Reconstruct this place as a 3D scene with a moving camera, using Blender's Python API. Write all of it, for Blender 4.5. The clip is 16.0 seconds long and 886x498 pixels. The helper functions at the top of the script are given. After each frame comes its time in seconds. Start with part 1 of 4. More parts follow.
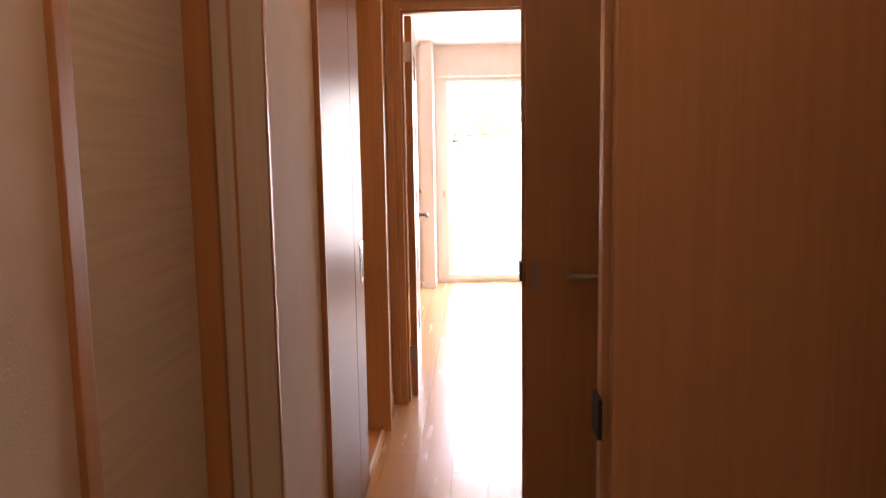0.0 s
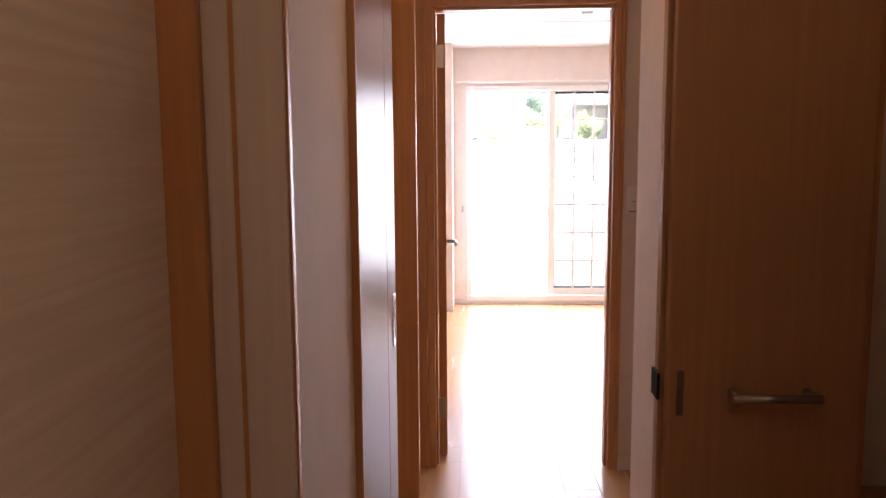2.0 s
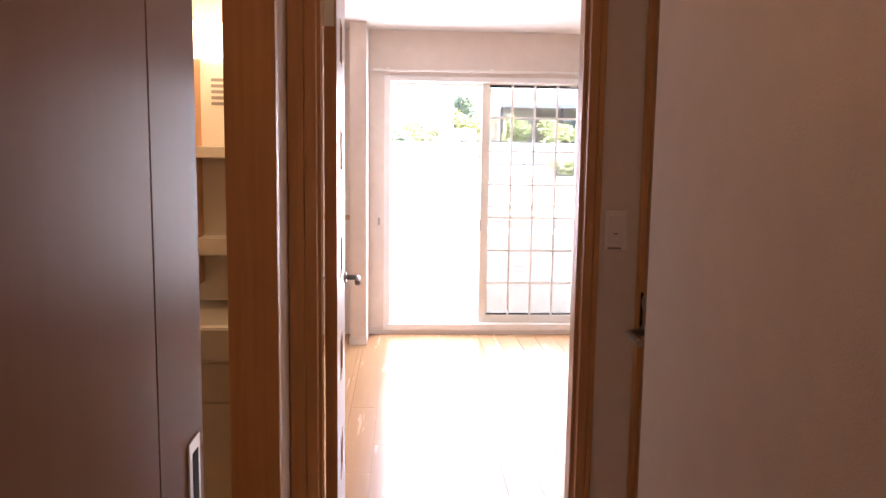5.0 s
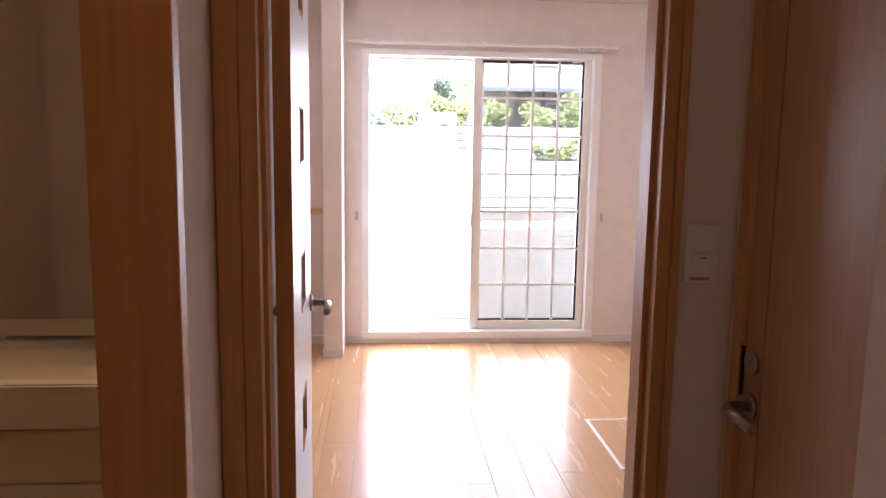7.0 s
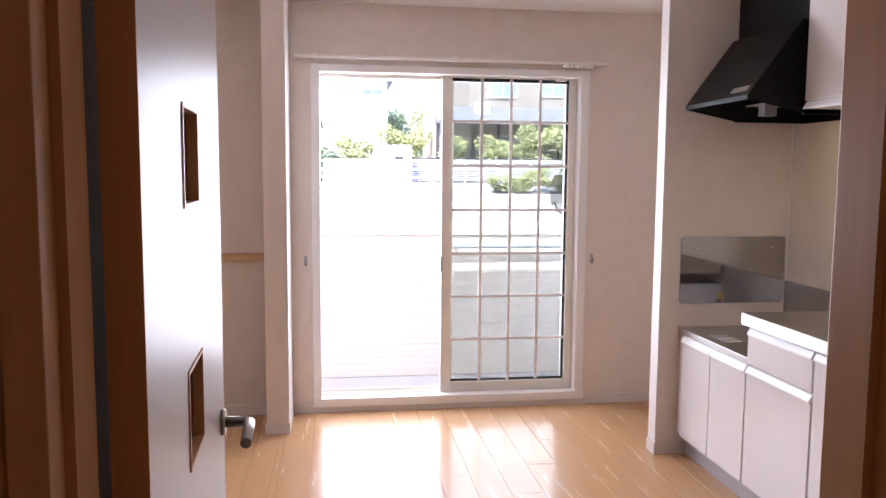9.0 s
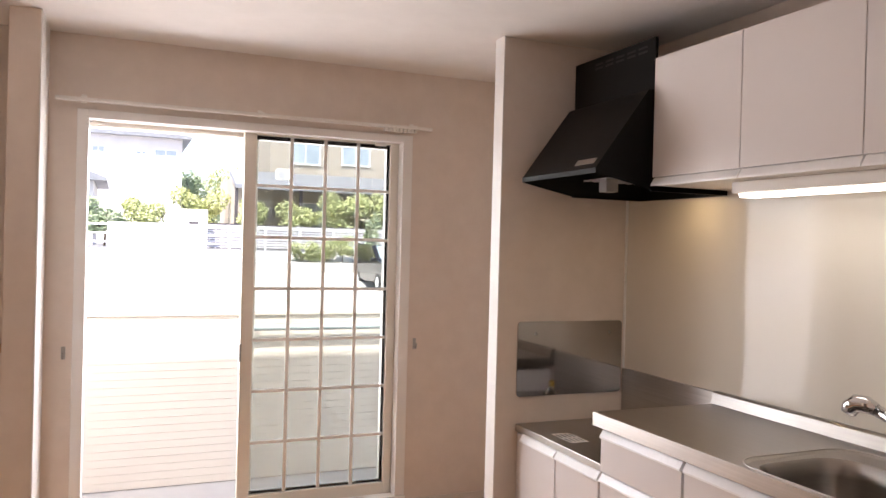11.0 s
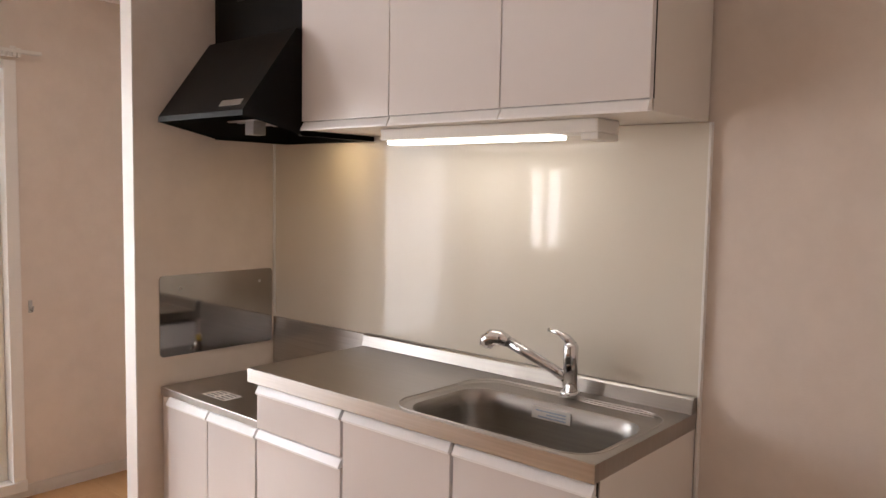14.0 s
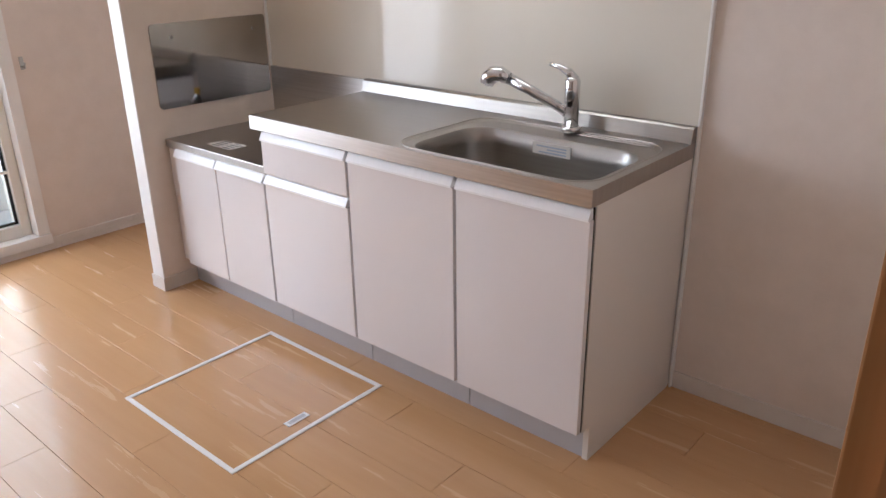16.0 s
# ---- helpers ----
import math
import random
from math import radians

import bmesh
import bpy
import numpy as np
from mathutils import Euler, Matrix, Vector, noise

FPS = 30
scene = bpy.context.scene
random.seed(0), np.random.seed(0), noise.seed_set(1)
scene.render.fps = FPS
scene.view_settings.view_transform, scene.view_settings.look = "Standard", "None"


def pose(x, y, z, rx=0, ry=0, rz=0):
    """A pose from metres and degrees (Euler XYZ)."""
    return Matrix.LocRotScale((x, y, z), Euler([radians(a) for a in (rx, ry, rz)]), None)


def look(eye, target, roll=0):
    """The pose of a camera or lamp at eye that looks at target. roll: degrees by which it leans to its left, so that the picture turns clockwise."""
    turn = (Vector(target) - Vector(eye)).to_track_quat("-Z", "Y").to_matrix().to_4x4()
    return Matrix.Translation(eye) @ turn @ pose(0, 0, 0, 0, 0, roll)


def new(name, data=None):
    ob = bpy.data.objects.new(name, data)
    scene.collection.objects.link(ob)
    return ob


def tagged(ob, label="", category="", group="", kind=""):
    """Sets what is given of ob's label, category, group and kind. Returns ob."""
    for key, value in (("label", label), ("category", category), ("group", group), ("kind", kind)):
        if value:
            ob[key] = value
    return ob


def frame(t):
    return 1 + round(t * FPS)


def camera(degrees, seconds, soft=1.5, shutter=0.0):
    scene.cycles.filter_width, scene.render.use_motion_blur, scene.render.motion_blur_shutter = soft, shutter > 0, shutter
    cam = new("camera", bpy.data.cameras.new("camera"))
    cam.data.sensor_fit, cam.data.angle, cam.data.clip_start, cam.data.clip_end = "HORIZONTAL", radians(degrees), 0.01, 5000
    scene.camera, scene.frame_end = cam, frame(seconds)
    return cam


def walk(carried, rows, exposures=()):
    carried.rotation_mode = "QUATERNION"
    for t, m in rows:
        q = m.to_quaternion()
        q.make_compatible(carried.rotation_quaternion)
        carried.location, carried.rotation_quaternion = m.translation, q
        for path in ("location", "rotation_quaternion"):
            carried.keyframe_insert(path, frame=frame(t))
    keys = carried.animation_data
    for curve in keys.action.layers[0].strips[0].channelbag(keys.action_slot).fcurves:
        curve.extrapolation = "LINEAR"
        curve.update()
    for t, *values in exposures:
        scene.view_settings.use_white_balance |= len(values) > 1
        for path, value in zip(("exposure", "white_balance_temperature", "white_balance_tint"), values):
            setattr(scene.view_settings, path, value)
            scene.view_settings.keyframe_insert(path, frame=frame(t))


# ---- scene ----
cam = camera(59.9, 16.0)
PATH = [
    (0, (0.861, 0.398, 1.347), (0.779, 2.38, 1.096), -0.9),
    (0.5, (0.848, 0.528, 1.343), (0.642, 2.493, 1.034), -0.7),
    (1, (0.766, 0.724, 1.343), (0.581, 2.699, 1.09), -0.4),
    (1.5, (0.689, 0.892, 1.422), (0.605, 2.872, 1.155), -0.5),
    (2, (0.675, 1.001, 1.435), (0.591, 2.984, 1.19), -0.4),
    (2.5, (0.701, 1.217, 1.437), (0.666, 3.206, 1.229), -1.7),
    (3, (0.681, 1.414, 1.442), (0.682, 3.405, 1.255), -0.7),
    (3.5, (0.691, 1.568, 1.427), (0.741, 3.55, 1.168), -1.9),
    (4, (0.763, 1.772, 1.429), (0.769, 3.75, 1.136), -1.2),
    (4.5, (0.78, 1.934, 1.423), (0.744, 3.911, 1.122), 0.8),
    (5, (0.741, 2.169, 1.445), (0.847, 4.152, 1.203), 0.8),
    (7.3, (0.719, 3.062, 1.452), (0.891, 5.034, 1.168), 0.5),
    (7.5, (0.715, 3.172, 1.455), (0.893, 5.144, 1.168), -0.0),
    (8, (0.754, 3.37, 1.433), (0.936, 5.335, 1.105), -0.1),
    (8.2, (0.752, 3.444, 1.431), (0.929, 5.411, 1.119), -0.1),
    (10.3, (0.703, 4.155, 1.443), (1.289, 6.067, 1.39), 1.1),
    (10.5, (0.745, 4.211, 1.445), (1.369, 6.111, 1.395), 1.0),
    (11, (0.798, 4.323, 1.466), (1.568, 6.168, 1.455), 1.5),
    (11.5, (0.829, 4.395, 1.452), (1.785, 6.152, 1.454), 3.4),
    (12, (0.837, 4.462, 1.46), (2.025, 6.071, 1.484), 1.8),
    (12.5, (0.843, 4.475, 1.475), (2.228, 5.915, 1.557), 1.8),
    (13, (0.847, 4.477, 1.503), (2.32, 5.827, 1.588), 1.6),
    (13.5, (0.83, 4.471, 1.499), (2.341, 5.781, 1.513), 2.1),
    (14, (0.842, 4.462, 1.506), (2.351, 5.765, 1.35), 1.0),
    (14.5, (0.828, 4.454, 1.493), (2.321, 5.742, 1.159), 0.5),
    (15, (0.836, 4.449, 1.469), (2.297, 5.722, 0.975), 0.5),
    (15.5, (0.837, 4.442, 1.457), (2.269, 5.692, 0.836), -0.5),
    (16, (0.835, 4.443, 1.443), (2.23, 5.66, 0.686), -0.8),
]
walk(cam, [(t, look(eye, aim, roll)) for t, eye, aim, roll in PATH],
     exposures=[(0.0, 3.38, 6700, 24), (0.8, 3.2, 6050, 22), (2.0, 3.16, 5900, 22), (3.0, 2.92, 5900, 22), (4.0, 2.82, 6150, 23), (5.0, 2.72, 6100, 23), (8.2, 2.03, 5750, 22),
                (10.3, 1.65, 6200, 18), (12.5, 1.60, 7050, 15), (13.5, 1.65, 6900, 15), (14.5, 1.76, 6150, 13), (16.0, 1.89, 5650, 11)])

# ---- world, sun, lamps ----
world = bpy.data.worlds.new("sky")
scene.world = world
world.use_nodes = True
wn = world.node_tree
sky = wn.nodes.new("ShaderNodeTexSky")
sky.sky_type = 'NISHITA'
sky.sun_disc = False
sky.sun_elevation, sky.sun_rotation = radians(58), radians(215)
sky.air_density, sky.dust_density = 1.0, 1.5
wn.links.new(sky.outputs["Color"], wn.nodes["Background"].inputs["Color"])
wn.nodes["Background"].inputs["Strength"].default_value = 0.15

sun_data = bpy.data.lights.new("sun", 'SUN')
sun_data.energy, sun_data.angle, sun_data.color = 4.0, radians(0.53), (1.0, 0.95, 0.87)
sun = new("sun", sun_data)
sun.matrix_world = look((0, 0, 0), (0.34, 0.42, -0.86))


def area_lamp(name, m, sx, sy, power, color):
    d = bpy.data.lights.new(name, 'AREA')
    d.shape, d.size, d.size_y, d.energy, d.color = 'RECTANGLE', sx, sy, power, color
    ob = new(name, d)
    ob.matrix_world = m
    return ob


# daylight standing in the two window openings
area_lamp("window_daylight", look((1.25, 8.75, 1.25), (1.25, 0, 0.6)), 1.95, 1.9, 23, (1.0, 0.98, 0.98))
area_lamp("small_window_daylight", look((-0.695, 8.402, 1.35), (-0.695, 0, 1.35)), 0.64, 0.71, 4.2, (1.0, 0.98, 0.98))
# fluorescent strip under the wall cabinets, hood lamp, washroom lamp
area_lamp("strip_light_glow", look((2.825, 6.065, 1.655), (2.825, 6.065, 0)), 0.05, 0.60, 0.10, (1.0, 0.97, 0.90))
area_lamp("hood_glow", look((2.88, 6.86, 1.722), (3.0, 6.80, 0)), 0.06, 0.06, 0.15, (1.0, 0.72, 0.36))
wash_bulb = bpy.data.lights.new("washroom_bulb", 'POINT')
wash_bulb.energy, wash_bulb.color, wash_bulb.shadow_soft_size = 1.15, (1.0, 0.60, 0.26), 0.07
new("washroom_bulb_glow", wash_bulb).location = (0.05, 4.80, 1.93)
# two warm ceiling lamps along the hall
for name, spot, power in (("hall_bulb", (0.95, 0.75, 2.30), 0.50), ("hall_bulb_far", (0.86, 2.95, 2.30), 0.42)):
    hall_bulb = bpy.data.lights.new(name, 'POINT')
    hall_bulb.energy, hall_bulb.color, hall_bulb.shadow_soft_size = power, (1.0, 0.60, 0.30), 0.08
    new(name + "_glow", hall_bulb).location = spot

# ---- materials ----


def mat(name, color, rough=0.6, metal=0.0, color2=None, scale=(4, 4, 4), bump=0.0, bump_scale=200.0,
        spec=0.5, detail=4.0, per_object=0.0, emit=0.0, coat=0.0, mix_lo=0.35, mix_hi=0.65):
    m = bpy.data.materials.new(name)
    m.use_nodes = True
    nt = m.node_tree
    b = nt.nodes["Principled BSDF"]
    b.inputs["Roughness"].default_value = rough
    b.inputs["Metallic"].default_value = metal
    b.inputs["Specular IOR Level"].default_value = spec
    b.inputs["Coat Weight"].default_value = coat
    b.inputs["Coat Roughness"].default_value = 0.08
    b.inputs["Base Color"].default_value = (*color, 1)
    coord = nt.nodes.new("ShaderNodeTexCoord")
    out = None
    if color2 is not None:
        mp = nt.nodes.new("ShaderNodeMapping")
        mp.inputs["Scale"].default_value = scale
        nz = nt.nodes.new("ShaderNodeTexNoise")
        nz.inputs["Scale"].default_value = 1.0
        nz.inputs["Detail"].default_value = detail
        nz.inputs["Roughness"].default_value = 0.6
        rp = nt.nodes.new("ShaderNodeValToRGB")
        rp.color_ramp.elements[0].position, rp.color_ramp.elements[0].color = mix_lo, (*color, 1)
        rp.color_ramp.elements[1].position, rp.color_ramp.elements[1].color = mix_hi, (*color2, 1)
        src = coord.outputs["Object"]
        if per_object:
            info = nt.nodes.new("ShaderNodeObjectInfo")
            add = nt.nodes.new("ShaderNodeVectorMath")
            add.operation = 'ADD'
            mul = nt.nodes.new("ShaderNodeMath")
            mul.operation = 'MULTIPLY'
            mul.inputs[1].default_value = 37.0
            nt.links.new(info.outputs["Random"], mul.inputs[0])
            nt.links.new(src, add.inputs[0])
            nt.links.new(mul.outputs[0], add.inputs[1])
            src = add.outputs[0]
        nt.links.new(src, mp.inputs["Vector"])
        nt.links.new(mp.outputs[0], nz.inputs["Vector"])
        nt.links.new(nz.outputs["Fac"], rp.inputs[0])
        out = rp.outputs[0]
        if per_object:
            hs = nt.nodes.new("ShaderNodeHueSaturation")
            mr = nt.nodes.new("ShaderNodeMapRange")
            mr.inputs["To Min"].default_value, mr.inputs["To Max"].default_value = 1 - per_object, 1 + per_object
            nt.links.new(info.outputs["Random"], mr.inputs["Value"])
            nt.links.new(mr.outputs[0], hs.inputs["Value"])
            nt.links.new(out, hs.inputs["Color"])
            out = hs.outputs[0]
        nt.links.new(out, b.inputs["Base Color"])
        # gloss follows the same variation a little
        mr2 = nt.nodes.new("ShaderNodeMapRange")
        mr2.inputs["To Min"].default_value, mr2.inputs["To Max"].default_value = max(0.02, rough - 0.05), min(1.0, rough + 0.05)
        nt.links.new(nz.outputs["Fac"], mr2.inputs["Value"])
        nt.links.new(mr2.outputs[0], b.inputs["Roughness"])
    if bump > 0:
        n2 = nt.nodes.new("ShaderNodeTexNoise")
        n2.inputs["Scale"].default_value = bump_scale
        n2.inputs["Detail"].default_value = 3.0
        bp = nt.nodes.new("ShaderNodeBump")
        bp.inputs["Strength"].default_value = bump
        bp.inputs["Distance"].default_value = 0.002
        nt.links.new(coord.outputs["Object"], n2.inputs["Vector"])
        nt.links.new(n2.outputs["Fac"], bp.inputs["Height"])
        nt.links.new(bp.outputs[0], b.inputs["Normal"])
    if emit > 0:
        b.inputs["Emission Color"].default_value = (*color, 1)
        b.inputs["Emission Strength"].default_value = emit
    return m


M_WALL = mat("wallpaper", (0.745, 0.655, 0.58), 0.85, color2=(0.785, 0.695, 0.62), scale=(9, 9, 9), bump=0.3, bump_scale=300, spec=0.25)
M_CEIL = mat("ceiling_paper", (0.84, 0.81, 0.78), 0.9, color2=(0.87, 0.84, 0.81), scale=(7, 7, 7), bump=0.3, bump_scale=220, spec=0.2)
M_WOODTRIM = mat("brown_wood_trim", (0.51, 0.255, 0.095), 0.42, color2=(0.57, 0.30, 0.125), scale=(60, 60, 2.5), bump=0.08, bump_scale=120)
M_LEAFWOOD = mat("tan_wood_veneer", (0.43, 0.235, 0.11), 0.45, color2=(0.48, 0.27, 0.13), scale=(90, 90, 2.0), bump=0.1, bump_scale=140)
M_WASHDOOR = mat("grey_brown_veneer", (0.26, 0.150, 0.094), 0.33, color2=(0.275, 0.162, 0.104), scale=(12, 12, 0.9), spec=0.018)
M_PALEDOOR = mat("pale_grey_veneer", (0.37, 0.315, 0.285), 0.36, color2=(0.40, 0.34, 0.31), scale=(70, 70, 1.6), bump=0.06, bump_scale=160, spec=0.4)
M_CREAMDOOR = mat("cream_cross_grain_veneer", (0.77, 0.72, 0.64), 0.45, color2=(0.86, 0.825, 0.765), scale=(3, 2.2, 75), bump=0.1, bump_scale=150)
M_JAMBPALE = mat("pale_jamb", (0.66, 0.60, 0.54), 0.45, color2=(0.72, 0.66, 0.60), scale=(60, 60, 2), bump=0.05)
M_BASE = mat("baseboard_vinyl", (0.70, 0.645, 0.59), 0.5, color2=(0.74, 0.685, 0.63), scale=(5, 5, 5))
M_WHITETRIM = mat("white_trim", (0.83, 0.81, 0.78), 0.4, color2=(0.87, 0.85, 0.82), scale=(3, 3, 3))
M_SASH = mat("cream_aluminium_sash", (0.80, 0.76, 0.68), 0.38, color2=(0.84, 0.80, 0.72), scale=(2, 2, 2))
M_FLOOR = mat("floor_plank", (0.56, 0.325, 0.150), 0.26, color2=(0.59, 0.35, 0.168), scale=(20, 1.5, 10), per_object=0.02, coat=0.3)
M_FLOORGAP = mat("floor_joint", (0.44, 0.25, 0.115), 0.6, color2=(0.47, 0.27, 0.125), scale=(8, 8, 8))
M_CAB = mat("cabinet_laminate", (0.77, 0.73, 0.715), 0.22, color2=(0.79, 0.75, 0.735), scale=(2, 2, 2), coat=0.3)
M_CABSIDE = mat("cabinet_side", (0.74, 0.69, 0.63), 0.45, color2=(0.76, 0.71, 0.65), scale=(3, 3, 3))
M_ALU = mat("aluminium_pull", (0.93, 0.925, 0.92), 0.3, 0.0, color2=(0.95, 0.945, 0.94), scale=(2, 90, 2), coat=0.4)
# same steel as the worktop, darkened for the bowl's dim reflections
M_STEELDIM = mat("darkened_steel", (0.36, 0.34, 0.315), 0.33, 1.0, color2=(0.40, 0.38, 0.35), scale=(5, 3, 90), bump=0.02, bump_scale=500)
M_STEEL = mat("brushed_stainless", (0.48, 0.455, 0.43), 0.32, 1.0, color2=(0.55, 0.525, 0.50), scale=(5, 3, 130), bump=0.02, bump_scale=500)
M_STEELTOP = mat("satin_stainless_top", (0.45, 0.428, 0.405), 0.32, 1.0, color2=(0.49, 0.468, 0.445), scale=(90, 3, 8), bump=0.02, bump_scale=500)
M_MIRRORSTEEL = mat("polished_stainless", (0.42, 0.395, 0.37), 0.06, 1.0, color2=(0.46, 0.435, 0.41), scale=(3, 3, 3))
M_CHROME = mat("chrome", (0.72, 0.72, 0.73), 0.06, 1.0)
M_LEVER = mat("satin_nickel", (0.42, 0.41, 0.39), 0.3, 1.0)
M_HOOD = mat("black_enamel", (0.0035, 0.0032, 0.003), 0.42, color2=(0.005, 0.0045, 0.004), scale=(5, 5, 5), spec=0.12)
M_HOODDARK = mat("hood_inside", (0.004, 0.0038, 0.0035), 0.6, color2=(0.006, 0.0055, 0.005), scale=(8, 8, 8), spec=0.2)
M_PANEL = mat("glossy_kitchen_panel", (0.74, 0.69, 0.60), 0.02, color2=(0.755, 0.705, 0.615), scale=(2, 2, 2), spec=0.28)
M_TOE = mat("grey_toe_kick", (0.46, 0.45, 0.46), 0.4, color2=(0.50, 0.49, 0.50), scale=(3, 3, 3))
# near black: painted shade for gaps and slots, also dark hinges
M_DARK = mat("black_shade_and_fittings", (0.008, 0.006, 0.005), 0.7, color2=(0.012, 0.009, 0.007), scale=(5, 5, 5))
M_WHITEPL = mat("white_plastic", (0.80, 0.77, 0.72), 0.4, color2=(0.83, 0.80, 0.75), scale=(3, 3, 3))
M_GREYTXT = mat("grey_print", (0.28, 0.27, 0.27), 0.6)
M_LEDGE = mat("light_wood_ledge", (0.58, 0.36, 0.17), 0.45, color2=(0.66, 0.43, 0.22), scale=(2, 50, 50))
M_TUBE = mat("lit_tube", (1.0, 0.96, 0.88), 0.4, emit=1.8)
M_GLOBE = mat("lit_opal_glass", (1.0, 0.80, 0.50), 0.3, emit=0.7)
M_CERAMIC = mat("white_ceramic", (0.80, 0.77, 0.70), 0.15, color2=(0.82, 0.79, 0.72), scale=(2, 2, 2))
M_BRASS = mat("yellow_gas_cap", (0.65, 0.45, 0.08), 0.4)
M_RUBBER = mat("black_rubber", (0.02, 0.02, 0.02), 0.6)
M_CREAMWALL = mat("cream_siding", (0.80, 0.75, 0.67), 0.8, color2=(0.83, 0.78, 0.70), scale=(3, 3, 20), bump=0.2, bump_scale=60)
M_CONCRETE = mat("concrete", (0.56, 0.54, 0.51), 0.9, color2=(0.64, 0.62, 0.59), scale=(1.2, 1.2, 1.2), bump=0.3, bump_scale=50)
M_GROUND = mat("pale_sunlit_paving", (0.52, 0.50, 0.47), 0.9, color2=(0.60, 0.58, 0.55), scale=(0.3, 0.3, 0.3), bump=0.2, bump_scale=20)
M_ROAD = mat("asphalt", (0.16, 0.16, 0.165), 0.9, color2=(0.21, 0.21, 0.215), scale=(0.5, 0.5, 0.5), bump=0.3, bump_scale=30)
M_HOUSEA = mat("beige_render", (0.38, 0.33, 0.27), 0.85, color2=(0.43, 0.38, 0.32), scale=(1, 1, 1), bump=0.2, bump_scale=20)
M_HOUSEB = mat("lilac_grey_render", (0.62, 0.60, 0.62), 0.85, color2=(0.67, 0.65, 0.67), scale=(1, 1, 1), bump=0.2, bump_scale=20)
M_TILE = mat("dark_roof_tile", (0.19, 0.20, 0.22), 0.6, color2=(0.25, 0.26, 0.28), scale=(2, 2, 2), bump=0.3, bump_scale=10)
M_WINGLASS = mat("far_window_glass", (0.30, 0.36, 0.42), 0.12, color2=(0.42, 0.48, 0.53), scale=(1, 1, 1))
M_LEAF = mat("foliage_light", (0.33, 0.37, 0.13), 0.7, color2=(0.50, 0.52, 0.27), scale=(2.2, 2.2, 2.2))
M_LEAFD = mat("foliage_deep", (0.18, 0.25, 0.13), 0.7, color2=(0.36, 0.41, 0.26), scale=(2.5, 2.5, 2.5))
M_BARK = mat("bark", (0.10, 0.07, 0.05), 0.9, color2=(0.15, 0.11, 0.08), scale=(8, 8, 3), bump=0.5, bump_scale=40)
M_FENCE = mat("white_painted_rail", (0.80, 0.80, 0.80), 0.45, color2=(0.84, 0.84, 0.84), scale=(2, 2, 2))
M_DARKFENCE = mat("dark_wood_fence", (0.045, 0.04, 0.045), 0.7, color2=(0.08, 0.07, 0.075), scale=(12, 12, 2))
M_CAR = mat("black_car_paint", (0.012, 0.012, 0.014), 0.15, coat=0.8)
M_PIPE = mat("blue_grey_rail", (0.42, 0.50, 0.52), 0.4, color2=(0.46, 0.54, 0.56), scale=(2, 2, 2))


def glass_mat(name, tint, rough=0.0):
    m = bpy.data.materials.new(name)
    m.use_nodes = True
    nt = m.node_tree
    nt.nodes.remove(nt.nodes["Principled BSDF"])
    tr = nt.nodes.new("ShaderNodeBsdfTransparent")
    tr.inputs["Color"].default_value = (*tint, 1)
    gl = nt.nodes.new("ShaderNodeBsdfGlossy")
    gl.inputs["Roughness"].default_value = 0.02
    fr = nt.nodes.new("ShaderNodeFresnel")
    fr.inputs["IOR"].default_value = 1.45
    mx = nt.nodes.new("ShaderNodeMixShader")
    nt.links.new(fr.outputs[0], mx.inputs[0])
    nt.links.new(tr.outputs[0], mx.inputs[1])
    nt.links.new(gl.outputs[0], mx.inputs[2])
    nt.links.new(mx.outputs[0], nt.nodes["Material Output"].inputs["Surface"])
    return m


M_GLASS = glass_mat("window_glass", (0.88, 0.895, 0.885))
M_SMOKE = glass_mat("smoky_door_glass", (0.30, 0.20, 0.13))


# ---- mesh helpers ----


def add_box(bm, x0, x1, y0, y1, z0, z1, bevel=0.0):
    vs = [bm.verts.new((x, y, z)) for x in (x0, x1) for y in (y0, y1) for z in (z0, z1)]
    fs = []
    for q in ((0, 1, 3, 2), (4, 6, 7, 5), (0, 4, 5, 1), (2, 3, 7, 6), (0, 2, 6, 4), (1, 5, 7, 3)):
        fs.append(bm.faces.new([vs[i] for i in q]))
    if bevel > 0:
        es = list({e for f in fs for e in f.edges})
        bmesh.ops.bevel(bm, geom=es, offset=bevel, segments=2, affect='EDGES', profile=0.6)
    return bm


def box(x0, x1, y0, y1, z0, z1, bevel=0.0):
    return add_box(bmesh.new(), x0, x1, y0, y1, z0, z1, bevel)


def boxes(*rows, bevel=0.0):
    bm = bmesh.new()
    for r in rows:
        add_box(bm, *r, bevel=bevel)
    return bm


def prism(profile, axis, a, b, bevel=0.0):
    """A profile of 2D points drawn out along x or y between a and b."""
    bm = bmesh.new()

    def put(p, c):
        return (c, p[0], p[1]) if axis == 'x' else (p[0], c, p[1]) if axis == 'y' else (p[0], p[1], c)
    va = [bm.verts.new(put(p, a)) for p in profile]
    vb = [bm.verts.new(put(p, b)) for p in profile]
    n = len(profile)
    bm.faces.new(va)
    bm.faces.new(vb[::-1])
    for i in range(n):
        bm.faces.new((va[i], vb[i], vb[(i + 1) % n], va[(i + 1) % n]))
    if bevel > 0:
        bmesh.ops.bevel(bm, geom=list(bm.edges), offset=bevel, segments=2, affect='EDGES')
    bmesh.ops.recalc_face_normals(bm, faces=bm.faces)
    return bm


